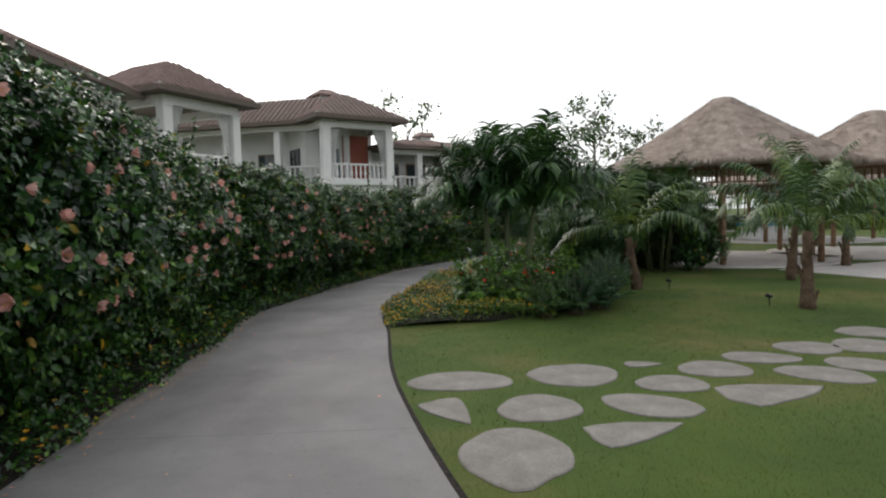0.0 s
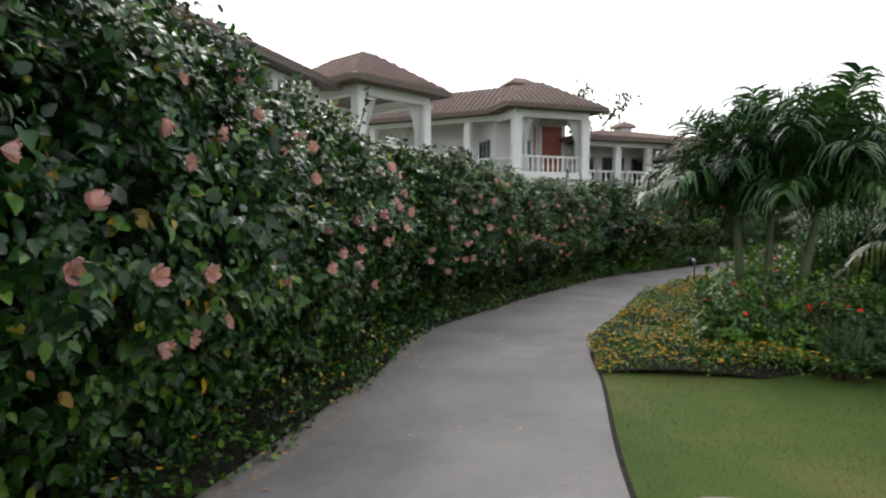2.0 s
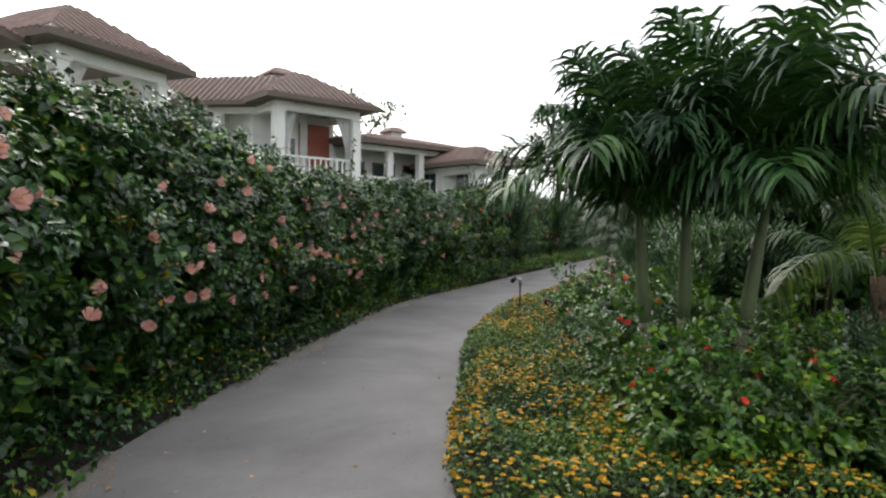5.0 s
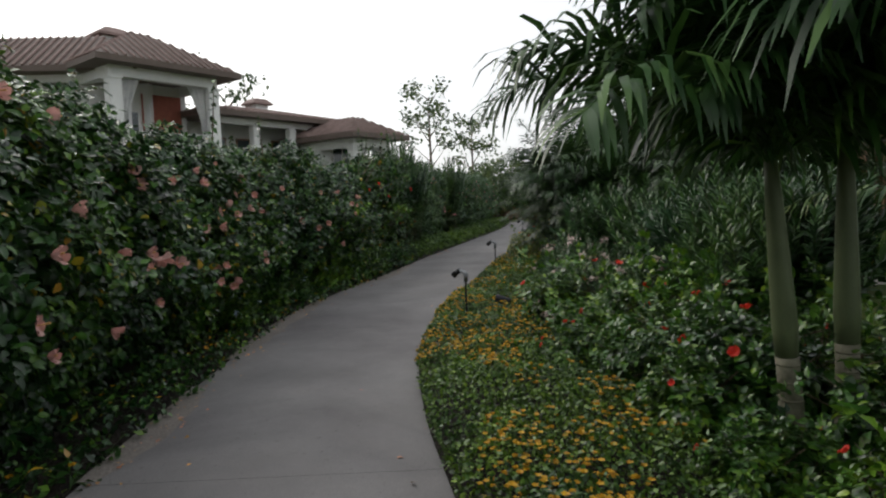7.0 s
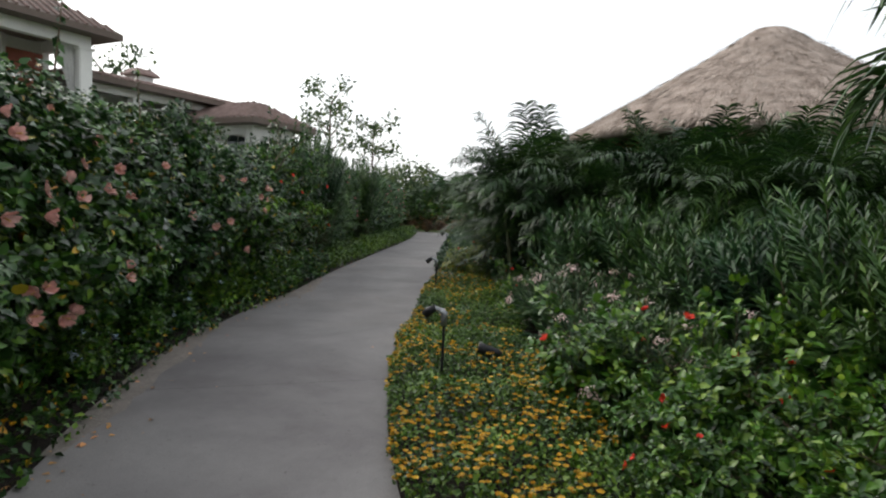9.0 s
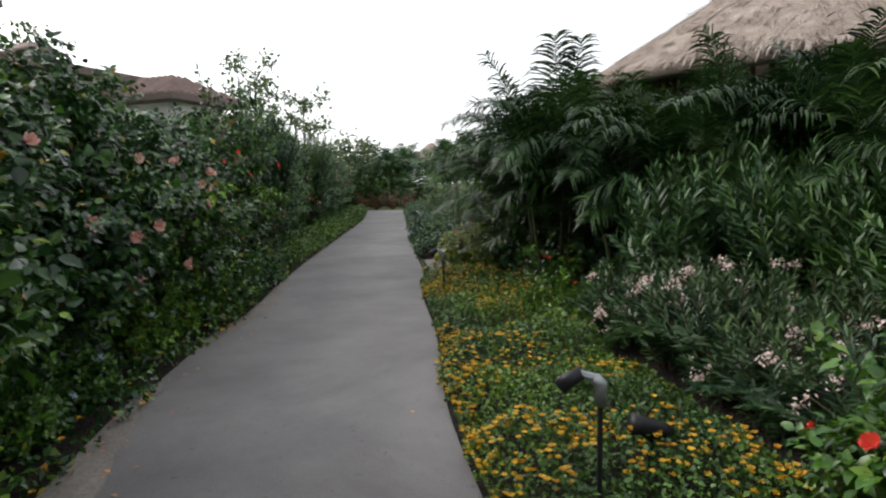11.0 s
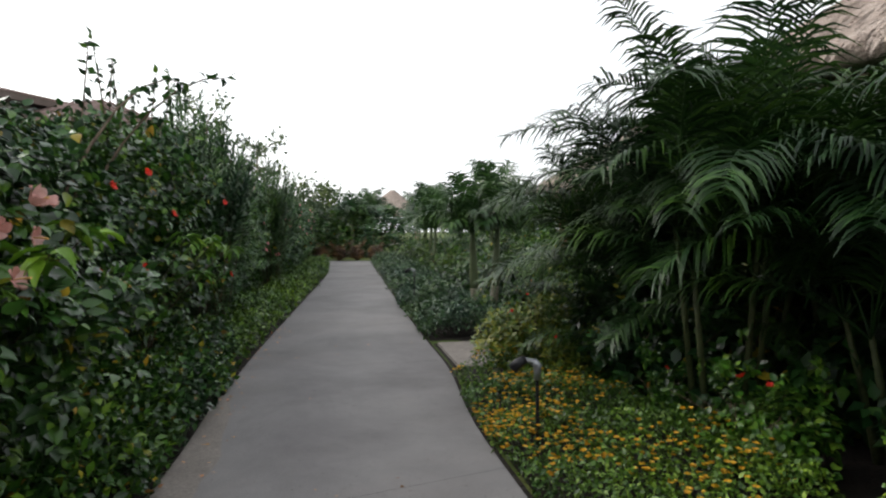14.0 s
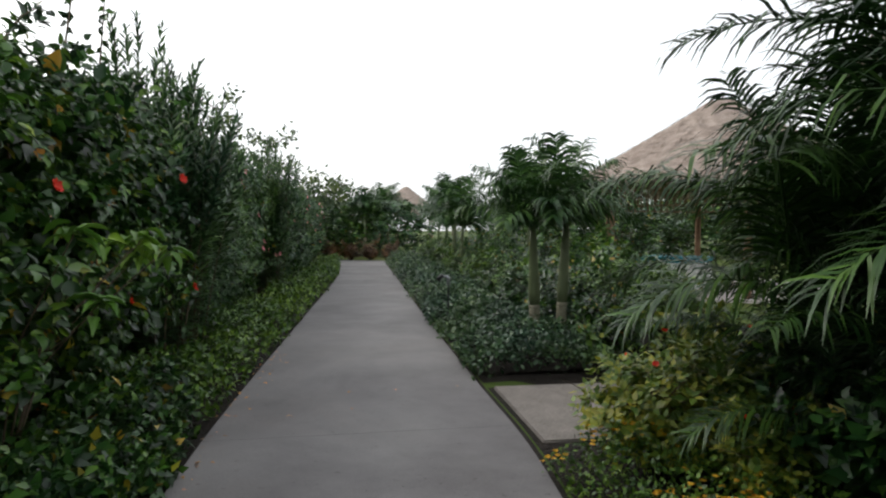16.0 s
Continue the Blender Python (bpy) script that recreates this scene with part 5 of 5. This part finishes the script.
def wing_house(origin, w, d, floor2, eave, rise, bays, label, turn=HOUSE_TURN, vent=False):
    """A long lower wing with a colonnaded gallery on its upper floor."""
    ob = thing("house", Matrix.Translation(origin) @ pose(0, 0, 0, 0, 0, turn), label, "house", "white villas behind the hedge")
    back = 2.2
    part("wall", boxed(0, 0.15, 0, w, d, floor2, 0.02), STUCCO, ob)
    part("wall", boxed(0, back, floor2, w, back + 0.25, eave - 0.1), STUCCO, ob)
    part("wall", boxed(0, back + 0.25, floor2, 0.25, d, eave - 0.1), STUCCO, ob)
    part("wall", boxed(w - 0.25, back + 0.25, floor2, w, d, eave - 0.1), STUCCO, ob)
    part("gallery_floor", boxed(-0.1, -0.1, floor2 - 0.22, w + 0.1, back, floor2 + 0.02, 0.02), STUCCO, ob)
    part("lintel", boxed(0, 0, eave - 0.5, w, 0.3, eave - 0.12, 0.01), STUCCO, ob)
    for i in range(bays + 1):
        x = 0.2 + (w - 0.4) * i / bays
        part("column", boxed(x - 0.2, -0.03, 0, x + 0.2, 0.35, eave - 0.5, 0.03), STUCCO, ob)
        if i < bays:
            x2 = 0.2 + (w - 0.4) * (i + 1) / bays
            baluster_rail(ob, x + 0.22, x2 - 0.22, 0.15, floor2)
            mid = (x + x2) / 2
            win = part("window", boxed(mid - 0.8, back - 0.06, floor2 + 0.05, mid + 0.8, back - 0.005, floor2 + 2.0, 0.01), WOOD, ob)
            for k in range(2):
                part("pane", boxed(mid - 0.72 + 0.75 * k, back - 0.075, floor2 + 0.13, mid - 0.04 + 0.75 * k, back - 0.062, floor2 + 1.92), GLASS, win)
    bm, info = hip_roof(0, 0, w, d, eave, rise, 0.7)
    roof = part("roof", bm, FASCIA, ob)
    tile_rows(roof, 0, 0, w, d, eave, rise, 0.7, info)
    if vent:
        cx, cy = info[0] + 0.5, info[1]
        part("roof_vent", boxed(cx - 0.4, cy - 0.4, eave + rise - 0.2, cx + 0.4, cy + 0.4, eave + rise + 0.3), STUCCO, roof, "small white roof vent")
        vb, _ = hip_roof(cx - 0.4, cy - 0.4, cx + 0.4, cy + 0.4, eave + rise + 0.36, 0.25, 0.22, thick=0.08)
        part("vent_roof", vb, TERRA, roof)
    return ob


B2 = Vector((-2.57, 37.56, 0))
tower_house(B2, 4.5, 9.0, 3.6, 7.25, 1.65, "white two-storey villa with a curtained balcony and hipped tile roof", True)
tower_house(Vector((-9.71, 29.97, 0)) + U * 0.35, 4.3, 6.0, 3.5, 7.1, 1.7, "white two-storey villa with an open corner balcony and hipped roof", False, True, 63)
wing_house(Vector((-19.5, 39.7, 0)), 14.0, 3.6, 3.6, 7.2, 1.6, 4, "long white villa wing with a brown tile roof", -14)
wing_house(B2 + U * 0.4 - N * 1.2, 9.0, 7.0, 3.0, 5.9, 0.85, 4, "white villa wing with a colonnaded upper gallery", vent=True)
wing_house(Vector((-12.7, 12.5, 0)), 13.0, 7.0, 3.4, 6.8, 1.9, 4, "white villa wing with columns and a brown hipped roof", 90)
tower_house(Vector((5.6, 40.6, 0)), 2.6, 4.0, 2.3, 4.9, 0.95, "far white villa with a red-brown hipped roof", False)

# ---- tub under the far shelter ----
tb = thing("hot_tub", pose(14.8, 28.0, 0.05, 0, 0, 20), "pale grey hot tub with a teal cover under the shelter", "hot tub")
part("shell", boxed(-0.8, -0.7, 0, 0.8, 0.7, 0.62, 0.05), CLOTH, tb, "pale grey tub shell")
part("cover", boxed(-0.84, -0.74, 0.625, 0.84, 0.74, 0.75, 0.04), TEAL, tb, "teal padded cover")


# ---- distant trees ----
def airy_tree(x, y, h, seed, label, crown_r=1.3, n=1500, leaf=0.16, mat=FAR, bare=0.5, nb=11, name="tree", r=0.13):
    rng = np.random.default_rng(seed)
    ob = thing(name, pose(x, y, 0), label, "tree", "trees beyond the garden")
    part("trunk", tube([(0, 0, -0.1), (0.05, 0, h * 0.3), (-0.05, 0.05, h * 0.65), (0, 0, h * 0.97)], [r, r * 0.8, r * 0.5, r * 0.15], 8), BARK, ob, smooth=True)
    ps, limbs = [], []
    for i in range(nb):
        a = i * 2.4 + rng.random()
        z0 = h * (bare * 0.8 + (1 - bare * 0.8) * i / nb)
        t = np.array([math.cos(a) * crown_r * (0.5 + 0.5 * rng.random()), math.sin(a) * crown_r * (0.5 + 0.5 * rng.random()), z0 + h * 0.14 * (0.5 + rng.random())])
        limbs.append(tube([(0, 0, z0 - 0.1), (t[0] * 0.5, t[1] * 0.5, (z0 + t[2]) / 2 - 0.05), tuple(t)], [r * 0.35, r * 0.22, r * 0.08], 5))
        ps.append(t + rng.normal(size=(n // nb, 3)) * np.array([0.3, 0.3, 0.25]) * (crown_r / 1.3))
    tagged(part("limb_work", join(limbs), BARK, ob), kind="stuff")
    p = np.concatenate(ps)
    d = rng.normal(size=p.shape)
    part("crown", leaves("crown", p, d, rng.normal(size=p.shape) + np.array([0, 0, 0.8]), leaf * (0.6 + 0.8 * rng.random(len(p)))), mat, ob)


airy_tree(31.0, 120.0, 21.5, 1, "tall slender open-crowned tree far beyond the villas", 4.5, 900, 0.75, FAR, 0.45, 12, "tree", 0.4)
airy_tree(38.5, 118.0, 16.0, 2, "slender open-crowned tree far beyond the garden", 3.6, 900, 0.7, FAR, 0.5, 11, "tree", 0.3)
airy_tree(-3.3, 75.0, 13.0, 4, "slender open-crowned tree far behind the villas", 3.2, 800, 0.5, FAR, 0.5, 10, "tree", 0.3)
K_SPIRE = cane_shrub_kind(70, 30, (0.75, 0.75, 3.1), 0.18, 0.045)
for x, y, s in ((2.45, 25.4, 1.0), (2.9, 26.3, 0.95), (5.6, 30.8, 0.95)):
    shrub("spiry_oleander", K_SPIRE, OLE, x, y, 70 * x, s, "tall spiry oleander rising above the hedge", "tall shrubs along the path")
frng = random.Random(8)
for i in range(26):
    a = radians(8 + 62 * i / 25)
    dist = frng.uniform(56, 74)
    x, y = math.sin(a) * dist + 1, math.cos(a) * dist + 2
    if abs(x / y - 0.506) < 0.09:
        continue
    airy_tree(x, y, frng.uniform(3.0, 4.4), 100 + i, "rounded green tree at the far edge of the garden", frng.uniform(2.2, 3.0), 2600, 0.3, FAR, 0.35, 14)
# dense shrubs beyond the crossing and round the lawn
EDGE_KINDS = []
for i in range(3):
    EDGE_KINDS.append((hedge_leaves("foliage", hrng, 2600, 0.8, 0.95, 2.5, 0.17, LEAF, 14, 0.7, 0.6, -0.4), FAR_HEDGE[i][1]))
for i in range(34):
    a = radians(-2 + 86 * i / 33)
    low = 0.4 if 22 < math.degrees(a) < 28.5 else 1.0
    dist = 50 + 3 * math.sin(i * 1.7)
    x, y = math.sin(a) * dist * (1.0 if i > 6 else 1.02), math.cos(a) * dist
    sc = 2.0 + 0.35 * math.sin(i * 2.3)
    ob = thing("evergreen_shrub", pose(x, y, 0, 0, 0, 40 * i) @ Matrix.Diagonal((sc, sc, sc * 0.5 * low, 1)), "dense dark green evergreen shrub at the garden edge", "shrub", "shrubs at the garden edge")
    part("foliage", EDGE_KINDS[i % 3][0], HIB if i % 3 else OLE, ob)
    tagged(part("woody_base", EDGE_KINDS[i % 3][1], BARK, ob), kind="stuff")
# russet planter hedge at the crossing
for i in range(5):
    p = Vector((14.6, 44.4, 0)) + Vector((0.83, -0.56, 0)) * (i - 2) * 0.9
    shrub("russet_shrub", K_ROUND[i % 2], RUST, p.x, p.y, 70 * i, 0.85, "low russet-leaved shrub at the path crossing", "russet shrubs at the crossing")

# ---- long arching shoots that stand out of the hedge ----
arng = np.random.default_rng(31)
for x, y, dx, dy, z, ln in ((0.6, 21.6, 0.5, 0.3, 2.15, 1.3), (0.9, 22.4, 0.6, -0.2, 2.3, 1.1), (-1.9, 16.6, 0.1, 0.05, 2.2, 0.75), (-1.2, 18.4, -0.1, 0.1, 2.05, 0.7), (-3.6, 6.0, 0.25, 0.2, 2.45, 0.8), (-3.9, 9.5, 0.3, 0.1, 2.5, 0.6), (1.2, 23.8, 0.3, 0.5, 2.6, 1.0), (1.05, 23.0, 0.1, 0.1, 2.2, 0.75), (1.35, 23.5, -0.1, 0.15, 2.3, 0.8), (1.6, 24.1, 0.15, 0.05, 2.45, 0.7), (0.75, 22.3, 0.1, -0.1, 2.1, 0.7), (1.9, 24.6, 0.1, 0.1, 2.5, 0.8), (1.2, 23.2, -0.15, 0.0, 2.25, 0.9)):
    ob = thing("arching_shoot", pose(x, y, z - 0.5), "thin arching leafy shoot above the hedge", "branch", "shoots above the hedge")
    arch = abs(dx) + abs(dy) > 0.4
    pts = [(dx * u * ln * 1.4, dy * u * ln * 1.4, 0.5 * u + (ln * (1.2 * u - 0.85 * u * u) if arch else ln * u)) for u in (0, 0.2, 0.4, 0.6, 0.8, 1.0)]
    part("stem", tube(pts, [0.012, 0.01, 0.009, 0.007, 0.005, 0.003], 6), BARK, ob)
    u = np.linspace(0.25, 1, 34)
    q = np.stack([np.interp(u, (0, 0.2, 0.4, 0.6, 0.8, 1.0), [p[c] for p in pts]) for c in range(3)], axis=1)
    part("foliage", leaves("foliage", q, arng.normal(size=q.shape) - np.array([0, 0, 0.2]), arng.normal(size=q.shape) * 0.5 + np.array([0, 0, 0.8]), 0.06 + 0.04 * arng.random(len(q))), HIB, ob)

# ---- light green saplings that lean out of the shrubs ----
def sapling(x, y, h, turn, seed):
    """Thin stems that end in drooping fans of long light green leaflets."""
    rng = np.random.default_rng(seed)
    ob = thing("sapling", pose(x, y, 0, 0, 0, turn), "light green sapling with drooping fans of long leaflets", "shrub", "saplings among the shrubs")
    pos, dr, nrm = [], [], []
    for i in range(7):
        a = rng.uniform(-0.8, 0.8)
        rr = rng.uniform(0.5, 0.95)
        t = np.array([math.cos(a) * rr, math.sin(a) * rr, h * rng.uniform(0.72, 1.05)])
        part("stem", tube([(0, 0, -0.03), (t[0] * 0.3, t[1] * 0.3, t[2] * 0.6), tuple(t)], [0.007, 0.005, 0.0025], 5), BARK, ob)
        for j in range(9):
            b = j * 0.7 + rng.random() * 0.3
            pos.append(t + rng.normal(size=3) * 0.02)
            dr.append((math.cos(b), math.sin(b), -0.25 + 0.3 * rng.normal()))
            nrm.append((0, 0, 1))
    n = len(pos)
    part("foliage", leaves("foliage", np.array(pos), np.array(dr), np.array(nrm) + rng.normal(size=(n, 3)) * 0.2, 0.1 + 0.05 * rng.random(n), BROAD * np.array([0.62, 1, 1.6])), LIME, ob)


sapling(-0.12, 20.48, 1.55, -30, 3)
sapling(1.25, 22.97, 1.32, -30, 4)

# ---- fallen leaves along the edge of the path ----
lrng = np.random.default_rng(17)
lp = []
for _ in range(420):
    yy = lrng.uniform(0, 26)
    q, _d = along(LEFT, yy, -abs(lrng.normal()) * 0.16 - 0.01)
    lp.append((q[0], q[1], 0.024 + 0.006 * lrng.random()))
for _ in range(60):
    yy = lrng.uniform(1, 24)
    u = lrng.random()
    q0, q1 = along(LEFT, yy)[0], along(RIGHT, yy)[0]
    lp.append((*(q0 + (q1 - q0) * u), 0.024))
lp = np.array(lp)
lt = thing("fallen_leaves", pose(0, 0, 0), "dry brown and pink leaves fallen along the path edge", "leaf litter", kind="stuff")
part("leaves", leaves("leaves", lp, lrng.normal(size=lp.shape) * np.array([1, 1, 0.08]), lrng.normal(size=lp.shape) * 0.12 + np.array([0, 0, 1]), 0.02 + 0.035 * lrng.random(len(lp))), LITTER, lt)
# thin film of dirt on the concrete beside the hedge
for y0, y1 in ((4.5, 7.5), (8.3, 10.2), (12.5, 14.2), (15.0, 18.5), (19.5, 22.5)):
    bm = bmesh.new()
    rows = []
    for yy in np.arange(y0, y1 + 0.01, 0.12):
        f = math.sin((yy - y0) / (y1 - y0) * math.pi)
        wd = 0.1 + 0.2 * f * (0.7 + 0.6 * noise.noise((yy * 2.2, 0, 4))) + 0.03 * noise.noise((yy * 9, 1, 1))
        rows.append([bm.verts.new((*along(LEFT, yy, o)[0], z)) for o, z in ((0.0, 0.025), (-wd * 0.6, 0.0265), (-max(wd, 0.02), 0.0212))])
    for p, q in zip(rows, rows[1:]):
        for c in range(2):
            bm.faces.new((p[c], p[c + 1], q[c + 1], q[c]))
    tagged(part("dirt", bm, DUST, smooth=True), "thin brown dirt washed onto the path edge", "dirt", kind="stuff")

# ---- grass blades of the near lawn ----
grng = np.random.default_rng(23)
gx = []
while sum(map(len, gx)) < 90000:
    c = np.stack([grng.uniform(-1.0, 8.5, 30000), 2.2 + 9.5 * grng.random(30000) ** 1.3], axis=1)
    edge = np.interp(c[:, 1], RIGHT[:, 1], RIGHT[:, 0])
    ok = (c[:, 0] > edge + 0.012) & ~((c[:, 1] > 8.45) & (c[:, 0] < edge + np.interp(c[:, 1], [8.5, 9.0, 9.6, 11], [1.5, 2.3, 2.9, 3.4])))
    for (x, y, a, b, turn, _s) in STONES:
        if a:
            cs, sn = math.cos(radians(turn)), math.sin(radians(turn))
            dx, dy = c[:, 0] - x, c[:, 1] - y
            ok &= ((dx * cs + dy * sn) / (a * 0.93)) ** 2 + ((-dx * sn + dy * cs) / (b * 0.93)) ** 2 > 0.98
    gx.append(c[ok])
g = np.concatenate(gx)[:90000]
n = len(g)
p = np.stack([g[:, 0], g[:, 1], np.zeros(n)], axis=1)
d = grng.normal(size=(n, 3)) * 0.45 + np.array([0, 0, 0.8])
w = np.cross(d, grng.normal(size=(n, 3)))
w /= np.linalg.norm(w, axis=1, keepdims=True)
hgt = (0.012 + 0.014 * grng.random(n))[:, None]
v = np.stack([p - w * 0.0017, p + w * 0.0017, p + d * hgt], axis=1).reshape(-1, 3)
tagged(part("lawn_grass", np_mesh("lawn_grass", v, None, np.arange(3 * n)), GRASSBLADE), "short mown green grass blades of the lawn", "grass", kind="stuff")
